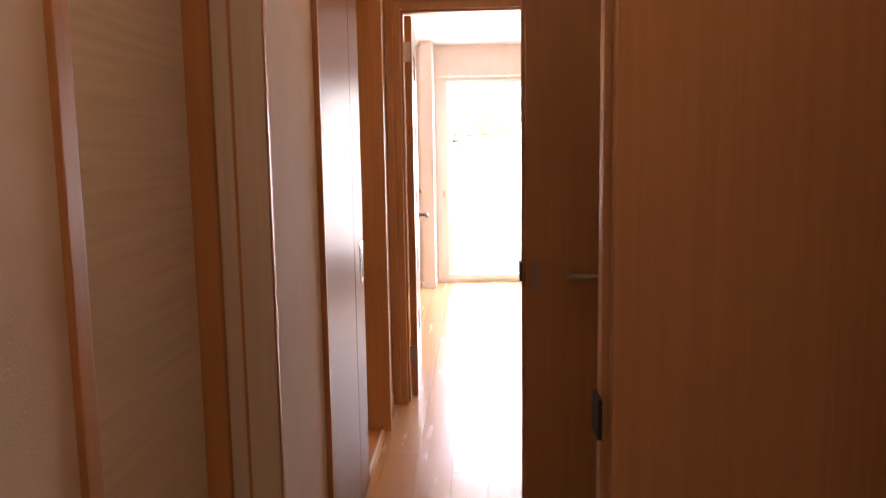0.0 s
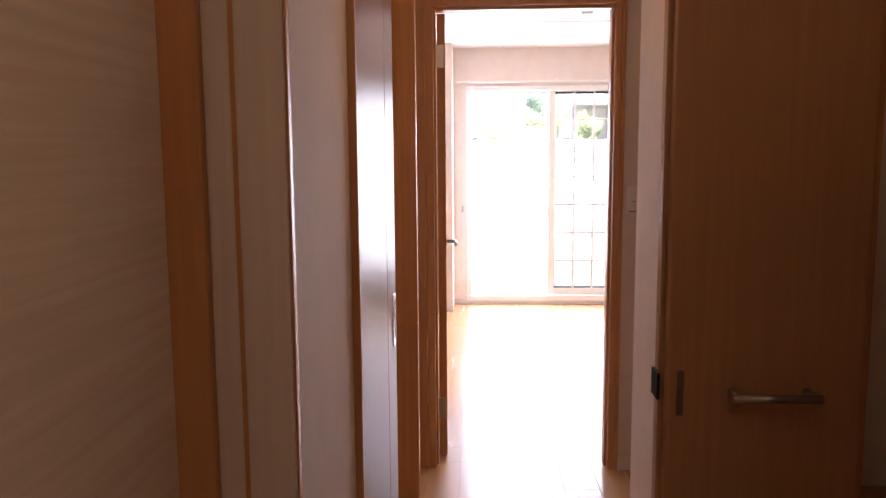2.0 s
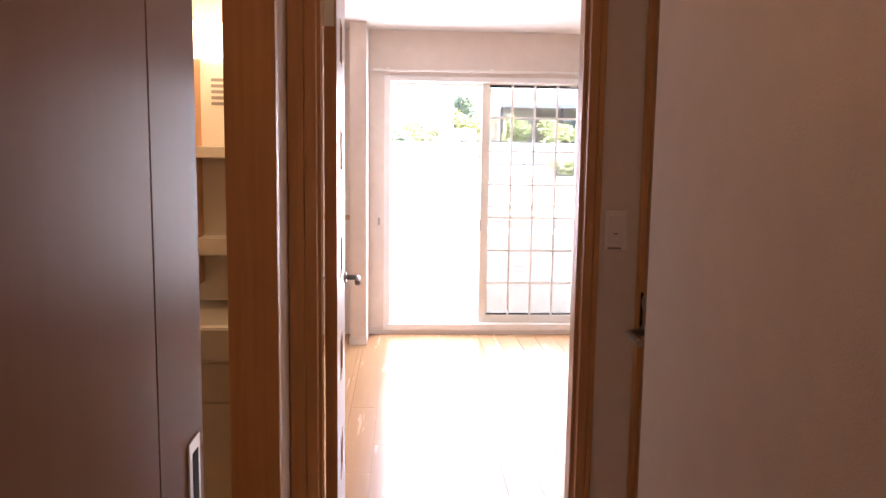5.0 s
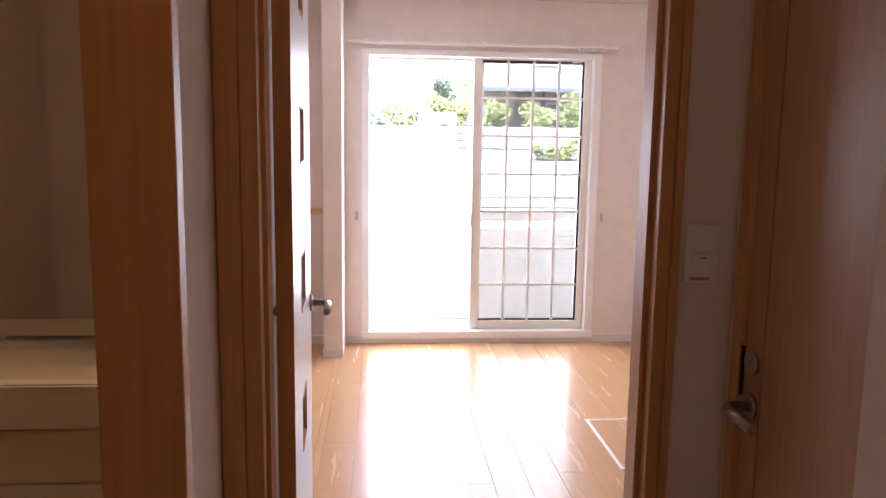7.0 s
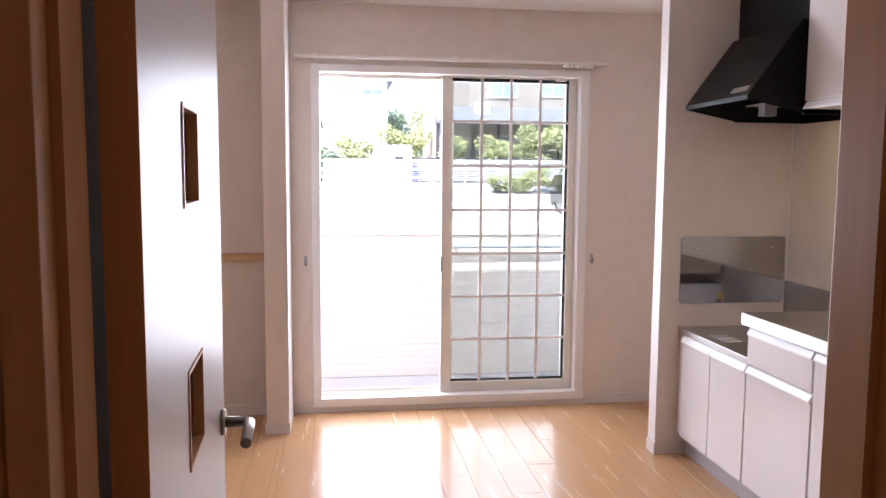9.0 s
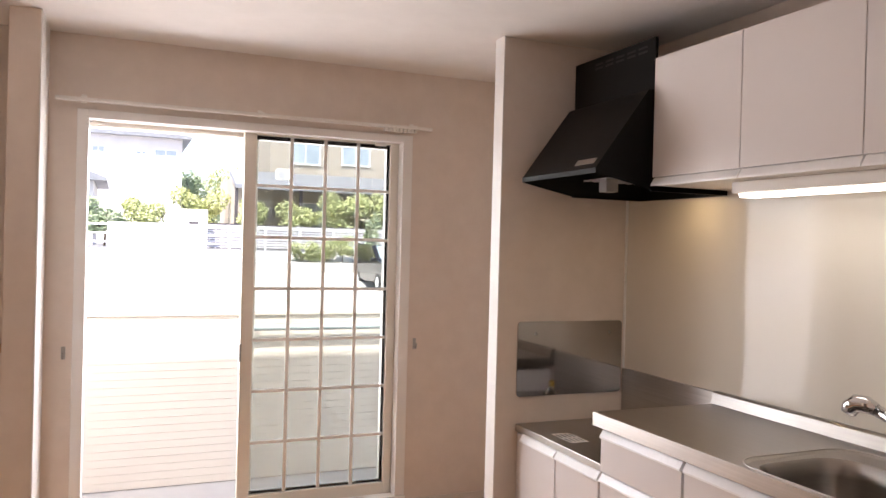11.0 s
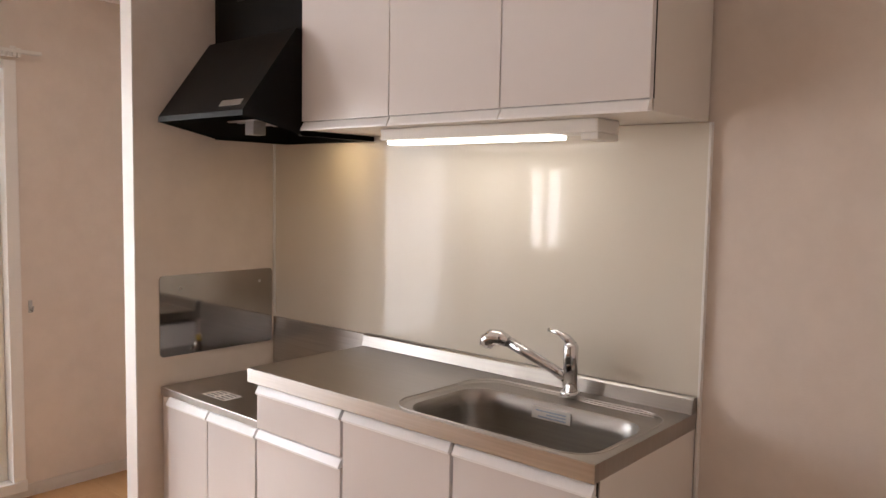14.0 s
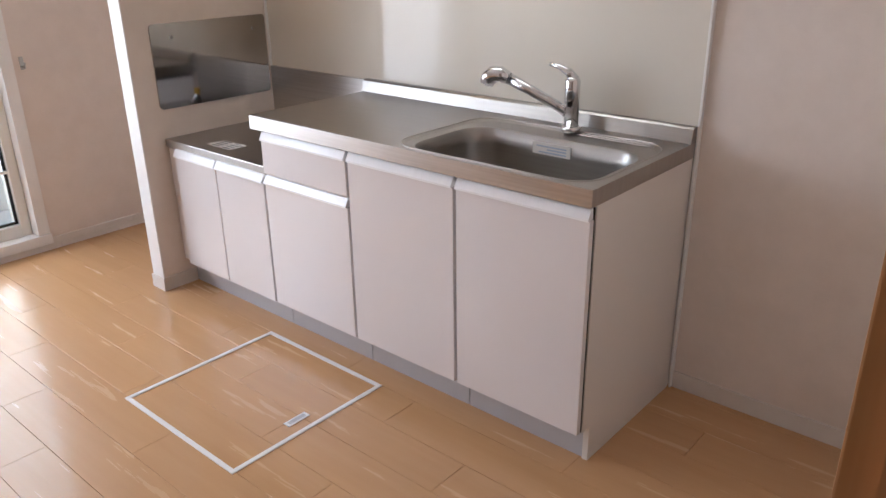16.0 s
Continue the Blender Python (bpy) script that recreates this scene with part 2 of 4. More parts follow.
def tube(points, radius, bm=None, sides=12, caps=True):
    """A round bar along a line of points; radius may be a list."""
    bm = bm or bmesh.new()
    pts = [Vector(p) for p in points]
    rad = radius if isinstance(radius, (list, tuple)) else [radius] * len(pts)
    rings = []
    for i, p in enumerate(pts):
        d = (pts[min(i + 1, len(pts) - 1)] - pts[max(i - 1, 0)]).normalized()
        u = d.orthogonal().normalized() if i == 0 else (u - d * u.dot(d)).normalized()
        v = d.cross(u)
        rings.append([bm.verts.new(p + (u * math.cos(k * math.tau / sides) + v * math.sin(k * math.tau / sides)) * rad[i]) for k in range(sides)])
    for r0, r1 in zip(rings, rings[1:]):
        for k in range(sides):
            f = bm.faces.new((r0[k], r0[(k + 1) % sides], r1[(k + 1) % sides], r1[k]))
            f.smooth = True
    if caps:
        bm.faces.new(rings[0][::-1])
        bm.faces.new(rings[-1])
    return bm


def mesh_of(name, bm, material):
    bmesh.ops.recalc_face_normals(bm, faces=bm.faces)
    me = bpy.data.meshes.new(name)
    bm.to_mesh(me)
    bm.free()
    me.materials.append(material)
    return me


def thing(name, bm, material, label="", category="", group="", kind=""):
    return tagged(new(name, mesh_of(name, bm, material)), label, category, group, kind)


def holder(name, at, label, category, group="", kind=""):
    ob = new(name)
    ob.location = at
    ob.empty_display_size = 0.1
    bpy.context.view_layer.update()
    return tagged(ob, label, category, group, kind)


def part(name, bm, material, parent, label=""):
    ob = new(name, mesh_of(name, bm, material))
    ob.parent = parent
    top = parent
    while top.parent:
        top = top.parent
    ob.matrix_parent_inverse = Matrix.Translation(-top.location) if top == parent else Matrix()
    if top != parent:
        ob.matrix_parent_inverse = Matrix()
    if label:
        ob["label"] = label
    return ob


def structure(name, bm, material, label):
    return thing(name, bm, material, label, name.split("_")[0], kind="structure")


# ---- large structure ----
CEIL = 2.405
HEAD = 2.065         # height of the door openings
NORTH = 8.30        # inner face of the window wall
EAST = 3.055         # inner face of the kitchen wall
SOUTH = 4.508         # living side of the wall that holds the hinged door
HALL_L, HALL_R = 0.426, 1.225

structure("floor", box(-2.1, 3.2, -0.8, 8.32, -0.12, -0.006), M_FLOORGAP, "dark joint bed under the plank flooring")
structure("ceiling", box(-2.1, 3.2, -0.8, 8.46, CEIL, CEIL + 0.1), M_CEIL, "off-white papered ceiling")
structure("wall_north", boxes(
    (-2.1, -1.06, NORTH, 8.46, 0, CEIL), (-1.06, -0.33, NORTH, 8.46, 0, 0.95), (-1.06, -0.33, NORTH, 8.46, 1.75, CEIL),
    (-0.33, 0.632, NORTH, 8.46, 0, CEIL), (0.632, 2.212, NORTH, 8.46, 2.03, CEIL), (0.632, 2.212, NORTH, 8.46, -0.1, 0.058),
    (2.212, 3.2, NORTH, 8.46, 0, CEIL)), M_WALL, "beige wallpapered wall holding the sliding window")
structure("wall_east", box(EAST, 3.2, SOUTH, NORTH, 0, CEIL), M_WALL, "beige wallpapered wall behind the kitchen")
structure("wall_south", boxes((0.30, 0.46, 4.40, SOUTH, 0, CEIL), (1.302, 3.2, 4.40, SOUTH, 0, CEIL), (0.46, 1.302, 4.40, SOUTH, HEAD + 0.035, CEIL)),
          M_WALL, "wallpapered wall between hall and living room")
structure("wall_west", box(-2.1, -2.0, 5.3, NORTH, 0, CEIL), M_WALL, "beige wallpapered far side wall")
for i, b in enumerate(((HALL_R, 1.345, 2.35, 3.545, 0, CEIL), (HALL_R, 1.345, -0.7, 0.95, 0, CEIL), (HALL_R, 1.345, 0.95, 2.35, 2.06, CEIL), (HALL_R, 1.56, 3.545, 3.645, 0, CEIL), (1.44, 1.56, 4.36, 4.40, 0, CEIL), (1.44, 1.56, 3.645, 4.36, HEAD + 0.03, CEIL))):
    structure(f"wall_hall_right_{i + 1}", box(*b), M_WALL, "wallpapered hall wall with closet and door openings")
for i, b in enumerate(((0.28, HALL_L, 2.046, 2.524, 0, CEIL), (0.28, HALL_L, 2.524, 4.026, HEAD + 0.02, CEIL), (0.325, 0.412, 4.027, 4.40, 0, CEIL), (0.20, 0.335, -0.7, 1.351, 0, CEIL), (0.20, 0.42, 1.335, 2.046, HEAD + 0.03, CEIL))):
    structure(f"wall_hall_left_{i + 1}", box(*b), M_WALL, "wallpapered hall wall beside two sliding doors")
structure("wall_entrance", box(0.2, 1.32, -0.8, -0.7, 0, CEIL), M_WALL, "plain wall closing the hall")
for i, b in enumerate(((-1.3, -1.2, 2.4, 5.3, 0, CEIL), (-1.2, 0.28, 2.4, 2.5, 0, CEIL), (-1.2, 0.42, 5.2, 5.3, 0, CEIL), (0.30, 0.42, SOUTH, 5.2, 0, CEIL), (-2.1, -1.3, 5.2, 5.3, 0, CEIL))):
    structure(f"wall_washroom_{i + 1}", box(*b), M_WALL, "off-white washroom walls")
for i, b in enumerate(((1.95, 2.05, 0.85, 2.55, 0, CEIL), (1.345, 1.95, 0.85, 0.95, 0, CEIL), (1.345, 1.95, 2.45, 2.55, 0, CEIL))):
    structure(f"wall_closet_{i + 1}", box(*b), M_WALL, "plain closet walls")
structure("wall_partition", box(2.358, EAST, 7.402, 7.480, 0, CEIL, 0.002), M_WALL, "short wallpapered wall ending the kitchen run")
structure("wall_pillar", box(0.348, 0.466, 7.94, NORTH, 0, CEIL, 0.002), M_WALL, "wallpapered stub wall beside the window")
# edging covers the whole end faces; its white paints in the window light
structure("trim_corner", boxes((2.3525, 2.3575, 7.396, 7.482, 0.06, CEIL), (0.4665, 0.4715, 7.935, NORTH - 0.002, 0.06, CEIL)), M_WHITETRIM, "white corner edging spread over the stub wall ends to paint their daylight")
structure("baseboard", boxes(
    (0.478, 2.30, NORTH - 0.009, NORTH, 0, 0.032), (0.478, 0.586, NORTH - 0.009, NORTH, 0.0325, 0.06), (2.264, EAST, NORTH - 0.009, NORTH, 0.0325, 0.06), (2.301, EAST, NORTH - 0.009, NORTH, 0, 0.032), (-2.0, 0.345, NORTH - 0.009, NORTH, 0, 0.06),
    (EAST - 0.009, EAST, SOUTH, 5.341, 0, 0.06), (1.36, EAST - 0.01, SOUTH, SOUTH + 0.009, 0, 0.06), (2.3475, 2.515, 7.392, 7.4005, 0, 0.06),
    (2.3475, 2.3565, 7.4015, 7.49, 0, 0.06), (2.357, EAST, 7.482, 7.49, 0, 0.06), (0.341, 0.475, 7.931, 7.939, 0, 0.06), (0.4675, 0.475, 7.94, NORTH - 0.01, 0, 0.06),
    (1.303, 1.43, 4.391, 4.399, 0, 0.06), (HALL_R - 0.008, HALL_R - 0.001, 2.36, 3.645, 0, 0.06), (0.413, 0.420, 4.03, 4.385, 0, 0.06), (HALL_L + 0.001, HALL_L + 0.008, 2.05, 2.52, 0, 0.06)),
    M_BASE, "beige vinyl baseboard strip")
structure("window_ledge", box(-1.12, 0.346, NORTH - 0.035, NORTH - 0.001, 0.928, 0.967, 0.004), M_LEDGE, "light wood ledge under the small window")

# ---- main sliding window, its open half towards the stub wall ----
win = holder("window_1", (1.42, 8.38, 0.03), "cream aluminium sliding window, one half open, one half with glazing bars", "window", kind="structure")
part("window_frame", boxes((0.592, 0.642, NORTH - 0.014, NORTH + 0.15, 0.0865, 2.058), (2.202, 2.258, NORTH - 0.014, NORTH + 0.15, 0.0865, 2.058),
                           (0.642, 2.202, NORTH - 0.014, NORTH + 0.15, 2.016, 2.058), bevel=0.003), M_WHITETRIM, win, "white window lining")
part("window_sill", boxes((0.588, 2.262, NORTH - 0.022, NORTH + 0.05, 0.034, 0.086), bevel=0.004), M_WHITETRIM, win, "white sill")
part("track", boxes((0.644, 2.20, NORTH + 0.051, NORTH + 0.15, 0.058, 0.066), (0.644, 2.20, NORTH + 0.072, NORTH + 0.078, 0.066, 0.076), (0.644, 2.20, NORTH + 0.115, NORTH + 0.121, 0.066, 0.084), (0.644, 2.20, NORTH + 0.143, NORTH + 0.149, 0.066, 0.10)), M_SASH, win)
part("head_track", boxes((0.644, 2.20, NORTH + 0.09, NORTH + 0.15, 1.99, 2.012), (0.655, 1.36, NORTH + 0.045, NORTH + 0.05, 1.992, 2.012), (0.665, 0.70, NORTH + 0.030, NORTH + 0.045, 1.996, 2.011), (2.06, 2.12, NORTH + 0.030, NORTH + 0.045, 1.996, 2.011)), M_SASH, win)
S0, S1, SB, ST = 1.366, 2.200, 0.070, 2.034
GX0, GX1, GZ0, GZ1 = 1.430, 2.152, 0.147, 2.006
sash = part("sash", boxes((S0, GX0 - 0.002, NORTH + 0.052, NORTH + 0.088, SB, ST), (GX1 + 0.002, S1, NORTH + 0.052, NORTH + 0.088, SB, ST),
                          (GX0 - 0.002, GX1 + 0.002, NORTH + 0.053, NORTH + 0.087, SB, GZ0 - 0.002), (GX0 - 0.002, GX1 + 0.002, NORTH + 0.053, NORTH + 0.087, GZ1 + 0.002, ST), bevel=0.003), M_SASH, win, "cream sash frame")
for i in range(1, 4):
    gx = GX0 + (GX1 - GX0) * i / 4
    part("glazing_bar", box(gx - 0.009, gx + 0.009, NORTH + 0.058, NORTH + 0.068, GZ0, GZ1, 0.003), M_WHITETRIM, sash)
for i in range(1, 7):
    gz = GZ0 + 0.2668 * i
    part("glazing_bar", box(GX0, GX1, NORTH + 0.0575, NORTH + 0.0675, gz - 0.008, gz + 0.008, 0.003), M_WHITETRIM, sash)
pane = part("pane", box(GX0 - 0.004, GX1 + 0.004, NORTH + 0.070, NORTH + 0.074, GZ0 - 0.004, GZ1 + 0.004), M_GLASS, sash)
pane.visible_shadow = False
part("gasket", boxes((GX1 - 0.012, GX1, NORTH + 0.075, NORTH + 0.085, GZ0, GZ1), (GX0, GX1, NORTH + 0.075, NORTH + 0.085, GZ0, GZ0 + 0.012), (GX0, GX1, NORTH + 0.075, NORTH + 0.085, GZ1 - 0.02, GZ1)), M_RUBBER, sash, "black rubber gasket")
part("latch", box(S0 - 0.006, S0 + 0.006, NORTH + 0.04, NORTH + 0.052, 0.84, 0.93, 0.002), M_LEVER, sash)
back_sash = part("sash", boxes((1.40, 1.445, NORTH + 0.10, NORTH + 0.135, SB, ST), (2.145, 2.19, NORTH + 0.10, NORTH + 0.135, SB, ST),
                               (1.445, 2.145, NORTH + 0.101, NORTH + 0.134, SB, SB + 0.06), (1.445, 2.145, NORTH + 0.101, NORTH + 0.134, ST - 0.03, ST), bevel=0.003), M_SASH, win)
pane2 = part("pane", box(1.441, 2.149, NORTH + 0.115, NORTH + 0.119, SB + 0.056, ST - 0.026), M_GLASS, back_sash)
pane2.visible_shadow = False

win2 = holder("window_2", (-0.695, 8.38, 0.95), "small cream window above a wood ledge", "window", kind="structure")
part("window_frame", boxes((-1.06, -1.02, NORTH - 0.01, NORTH + 0.14, 0.95, 1.75), (-0.37, -0.33, NORTH - 0.01, NORTH + 0.14, 0.95, 1.75),
                           (-1.02, -0.37, NORTH - 0.01, NORTH + 0.14, 1.71, 1.75), (-1.02, -0.37, NORTH - 0.01, NORTH + 0.14, 0.957, 0.99), (-0.71, -0.67, NORTH + 0.05, NORTH + 0.09, 0.99, 1.71)), M_SASH, win2)
pane3 = part("pane", box(-1.02, -0.37, NORTH + 0.10, NORTH + 0.104, 0.99, 1.71), M_GLASS, win2)
pane3.visible_shadow = False

rail = holder("curtain_rail", (1.43, 8.26, 2.09), "slim white curtain rail mounted above the window", "curtain rail")
part("track", boxes((0.50, 2.352, 8.232, 8.247, 2.086, 2.102), (0.50, 2.352, 8.257, 8.272, 2.086, 2.102), bevel=0.003), M_WHITEPL, rail)
for bx in (0.62, 1.43, 2.25):
    part("bracket", boxes((bx - 0.012, bx + 0.012, 8.232, NORTH, 2.102, 2.107), (bx - 0.012, bx + 0.012, NORTH - 0.004, NORTH, 2.084, 2.124)), M_WHITEPL, rail)
for i in range(9):
    rx = 2.08 + i * 0.021
    part("runner", box(rx, rx + 0.014, 8.234, 8.270, 2.068, 2.086, 0.002), M_WHITEPL, rail)
for gx in (0.555, 2.299):
    hook = holder("tassel_hook", (gx, NORTH, 0.916), "small metal curtain tieback hook on the wall", "hook", "tieback hooks")
    part("plate", box(gx - 0.009, gx + 0.009, NORTH - 0.004, NORTH, 0.886, 0.946, 0.002), M_LEVER, hook)
    part("hook", tube([(gx, NORTH - 0.004, 0.901), (gx, NORTH - 0.03, 0.896), (gx, NORTH - 0.036, 0.921)], 0.004), M_LEVER, hook)

# ---- door to the living room: casing and open leaf ----
case = holder("door_frame_1", (0.88, 4.46, 0), "brown wood casing of the living room doorway", "door frame", kind="structure")
part("jamb", boxes((0.46, 0.494, 4.392, 4.514, 0, HEAD), bevel=0.002), M_WOODTRIM, case)
part("jamb", boxes((1.275, 1.302, 4.392, 4.514, 0, HEAD), bevel=0.002), M_WOODTRIM, case)
part("head", boxes((0.46, 1.302, 4.392, 4.514, HEAD, HEAD + 0.035), bevel=0.002), M_WOODTRIM, case)
for yy, s in ((4.40, -1), (SOUTH, 1)):
    ya, yb = (yy - 0.014, yy) if s < 0 else (yy, yy + 0.010)
    part("architrave", box(0.414, 0.4595, ya, yb, 0, HEAD + 0.06, 0.003), M_WOODTRIM, case)
    part("architrave", box(1.3025, 1.320, ya, yb, 0, HEAD + 0.06, 0.003), M_WOODTRIM, case)
    part("architrave", box(0.4595, 1.3025, ya, yb, HEAD + 0.0355, HEAD + 0.06, 0.003), M_WOODTRIM, case)
part("stop", boxes((1.264, 1.275, 4.43, 4.49, 0, HEAD), (0.494, 0.503, 4.43, 4.49, 0, HEAD), (0.503, 1.264, 4.43, 4.49, HEAD - 0.012, HEAD)), M_WOODTRIM, case)
part("strike_plate", box(1.2735, 1.275, 4.495, 4.512, 0.87, 0.97), M_LEVER, case)


def lever(parent, x, y, z, dx, dy):
    """Rosette at a door face, neck along (dx), grip along (dy)."""
    rose = part("rosette", tube([(x, y, z), (x + 0.008 * dx, y, z)], 0.025, sides=20), M_LEVER, parent)
    part("lever", tube([(x + 0.008 * dx, y, z), (x + 0.045 * dx, y, z), (x + 0.053 * dx, y + 0.012 * dy, z), (x + 0.053 * dx, y + 0.115 * dy, z - 0.004)], [0.011, 0.0105, 0.011, 0.010]), M_LEVER, parent)
    return rose


def hinge(parent, x, y, z):
    part("hinge", boxes((x - 0.002, x + 0.03, y - 0.003, y + 0.0, z - 0.05, z + 0.05), (x - 0.008, x + 0.004, y - 0.008, y - 0.003, z - 0.05, z + 0.05)), M_LEVER, parent)


leaf = holder("door_1", (0.53, 4.54, 0), "pale grey hinged door standing open, five small square panes", "door", kind="structure")
LX0, LX1, LY0, LY1 = 0.504, 0.540, 4.528, 5.268
WZ = [1.82, 1.456, 1.09, 0.727, 0.363]
W0, W1, WH = 4.805, 4.955, 0.071
rows = [(LX0, LX1, LY0 + 0.004, W0, 0.008, HEAD - 0.01), (LX0, LX1, W1, LY1 - 0.004, 0.008, HEAD - 0.01)]
edges = [HEAD - 0.01] + [v for c in WZ for v in (c + WH, c - WH)] + [0.008]
for i in range(0, len(edges), 2):
    rows.append((LX0, LX1, W0, W1, edges[i + 1], edges[i]))
part("panel", boxes(*rows), M_PALEDOOR, leaf)
part("edge_band", box(LX0 - 0.0005, LX1 + 0.0005, LY0, LY0 + 0.004, 0.008, HEAD - 0.01), M_WOODTRIM, leaf, "brown edge")
part("edge_band", box(LX0 - 0.0005, LX1 + 0.0005, LY1 - 0.004, LY1, 0.008, HEAD - 0.01), M_WOODTRIM, leaf, "brown edge")
for c in WZ:
    fr = part("window_frame", boxes((LX0 - 0.002, LX1 + 0.002, W0, W0 + 0.006, c - WH, c + WH), (LX0 - 0.002, LX1 + 0.002, W1 - 0.006, W1, c - WH, c + WH),
                                    (LX0 - 0.002, LX1 + 0.002, W0 + 0.006, W1 - 0.006, c - WH, c - WH + 0.006), (LX0 - 0.002, LX1 + 0.002, W0 + 0.006, W1 - 0.006, c + WH - 0.006, c + WH)), M_WOODTRIM, leaf)
    part("pane", box(0.521, 0.526, W0 + 0.006, W1 - 0.006, c - WH + 0.006, c + WH - 0.006), M_SMOKE, fr)
lever(leaf, LX1, 5.215, 0.957, 1, -1)
lever(leaf, LX0, 5.215, 0.957, -1, -1)
hinge(leaf, LX0, LY0, 1.87)
hinge(leaf, LX0, LY0, 0.24)
leaf.rotation_euler[2] = radians(2.4)

# ---- switches beside the door ----
sw = holder("light_switch", (1.368, 4.40, 1.2), "white double light switch plate on the wall", "switch")
part("plate", box(1.333, 1.403, 4.391, 4.3995, 1.171, 1.291, 0.003), M_WHITEPL, sw)
part("rocker", box(1.347, 1.389, 4.387, 4.391, 1.236, 1.278, 0.002), M_WHITEPL, sw)
part("rocker", box(1.347, 1.389, 4.387, 4.391, 1.198, 1.231, 0.002), M_WHITEPL, sw)
part("indicator", box(1.361, 1.373, 4.3855, 4.387, 1.221, 1.225), M_GREYTXT, sw)
part("name_strip", box(1.345, 1.385, 4.3895, 4.391, 1.177, 1.183), M_GREYTXT, sw)

# ---- closed door in the widened end of the hall ----
case2 = holder("door_frame_2", (1.43, 3.98, 0), "brown wood casing of a closed side door", "door frame", kind="structure")
part("jamb", box(1.425, 1.56, 4.325, 4.36, 0, HEAD, 0.002), M_WOODTRIM, case2)
part("jamb", box(1.425, 1.56, 3.647, 3.680, 0, HEAD, 0.002), M_WOODTRIM, case2)
part("head", box(1.425, 1.56, 3.647, 4.36, HEAD, HEAD + 0.03, 0.002), M_WOODTRIM, case2)
part("strike_plate", box(1.43, 1.46, 4.323, 4.325, 0.96, 1.06), M_DARK, case2)
leaf2 = holder("door_2", (1.45, 3.98, 0), "brown wood side door with lever handle and thumb lock, closed", "door", kind="structure")
part("panel", boxes((1.437, 1.472, 4.255, 4.321, 0.008, HEAD - 0.004), (1.437, 1.472, 3.684, 4.249, 0.008, HEAD - 0.004), (1.445, 1.472, 4.249, 4.255, 0.008, HEAD - 0.004)), M_LEAFWOOD, leaf2)
lever(leaf2, 1.437, 4.285, 0.95, -1, -1)
part("thumb_lock", tube([(1.437, 4.285, 1.035), (1.428, 4.285, 1.035)], 0.022, sides=18), M_LEVER, leaf2)

# ---- cream sliding door near the start of the hall ----
case3 = holder("door_frame_3", (0.33, 1.8, 0), "pale jambs and brown stops round a sliding door", "door frame", kind="structure")
part("jamb", box(0.312, 0.349, 2.032, 2.0455, 0, HEAD + 0.03, 0.002), M_JAMBPALE, case3)
part("jamb", box(0.357, 0.4235, 2.024, 2.0455, 0, HEAD + 0.03, 0.003), M_JAMBPALE, case3)
part("edge_band", box(0.424, 0.4275, 2.026, 2.0455, 0, HEAD + 0.03, 0.002), M_WOODTRIM, case3, "thin brown edge")
part("groove", box(0.3495, 0.3565, 2.029, 2.0455, 0, HEAD + 0.03), M_WOODTRIM, case3)
part("stop", box(0.225, 0.3115, 2.016, 2.0455, 0, HEAD + 0.03, 0.004), M_WOODTRIM, case3, "dark brown stop")
part("jamb", box(0.225, 0.345, 1.352, 1.394, 0, HEAD + 0.03, 0.003), M_WOODTRIM, case3)
part("head", box(0.225, 0.345, 1.394, 2.016, HEAD, HEAD + 0.029), M_WOODTRIM, case3)
slide = holder("door_3", (0.245, 1.7, 0), "cream cross-grained sliding door, closed", "door", kind="structure")
part("panel", box(0.226, 0.260, 1.395, 2.014, 0.008, HEAD - 0.002, 0.001), M_CREAMDOOR, slide)

# ---- washroom sliding door, half open ----
case4 = holder("door_frame_4", (0.35, 3.4, 0), "brown wood frame of the washroom doorway", "door frame", kind="structure")
part("jamb", box(0.268, 0.442, 2.525, 2.542, 0, HEAD + 0.02, 0.003), M_WOODTRIM, case4)
part("jamb", box(0.328, 0.447, 3.988, 4.026, 0, HEAD, 0.003), M_WOODTRIM, case4)
part("head", box(0.268, 0.442, 2.542, 3.988, HEAD, HEAD + 0.02, 0.003), M_WOODTRIM, case4)
part("threshold", box(0.29, 0.42, 3.45, 3.987, 0.0, 0.006), M_WOODTRIM, case4)
part("floor_rail", box(0.40, 0.412, 2.60, 3.98, 0.006, 0.012), M_ALU, case4, "metal floor rail")
wleaf = holder("door_4", (0.385, 3.05, 0), "satin grey-brown sliding washroom door with recessed pull, half open", "door", kind="structure")
part("panel", boxes((0.390, 0.424, 2.544, 3.156, 0.014, HEAD - 0.004), (0.390, 0.424, 3.162, 3.375, 0.014, HEAD - 0.004), (0.390, 0.416, 3.156, 3.162, 0.014, HEAD - 0.004)), M_WASHDOOR, wleaf)
pull = part("recessed_pull", boxes((0.4242, 0.4272, 3.285, 3.345, 0.852, 1.012), bevel=0.001), M_ALU, wleaf, "metal recessed pull")
part("slot", box(0.4273, 0.4279, 3.302, 3.332, 0.872, 0.992), M_DARK, pull)

# ---- closet with folded doors ----
closet_frame = holder("door_frame_5", (1.22, 1.77, 0), "brown wood frame round the closet opening", "door frame", kind="structure")
part("jamb", box(1.217, 1.35, 2.315, 2.349, 0, 2.06, 0.003), M_WOODTRIM, closet_frame)
part("jamb", box(1.217, 1.35, 0.951, 0.985, 0, 2.06, 0.003), M_WOODTRIM, closet_frame)
part("head", box(1.217, 1.35, 0.985, 2.315, 2.03, 2.059, 0.003), M_WOODTRIM, closet_frame)


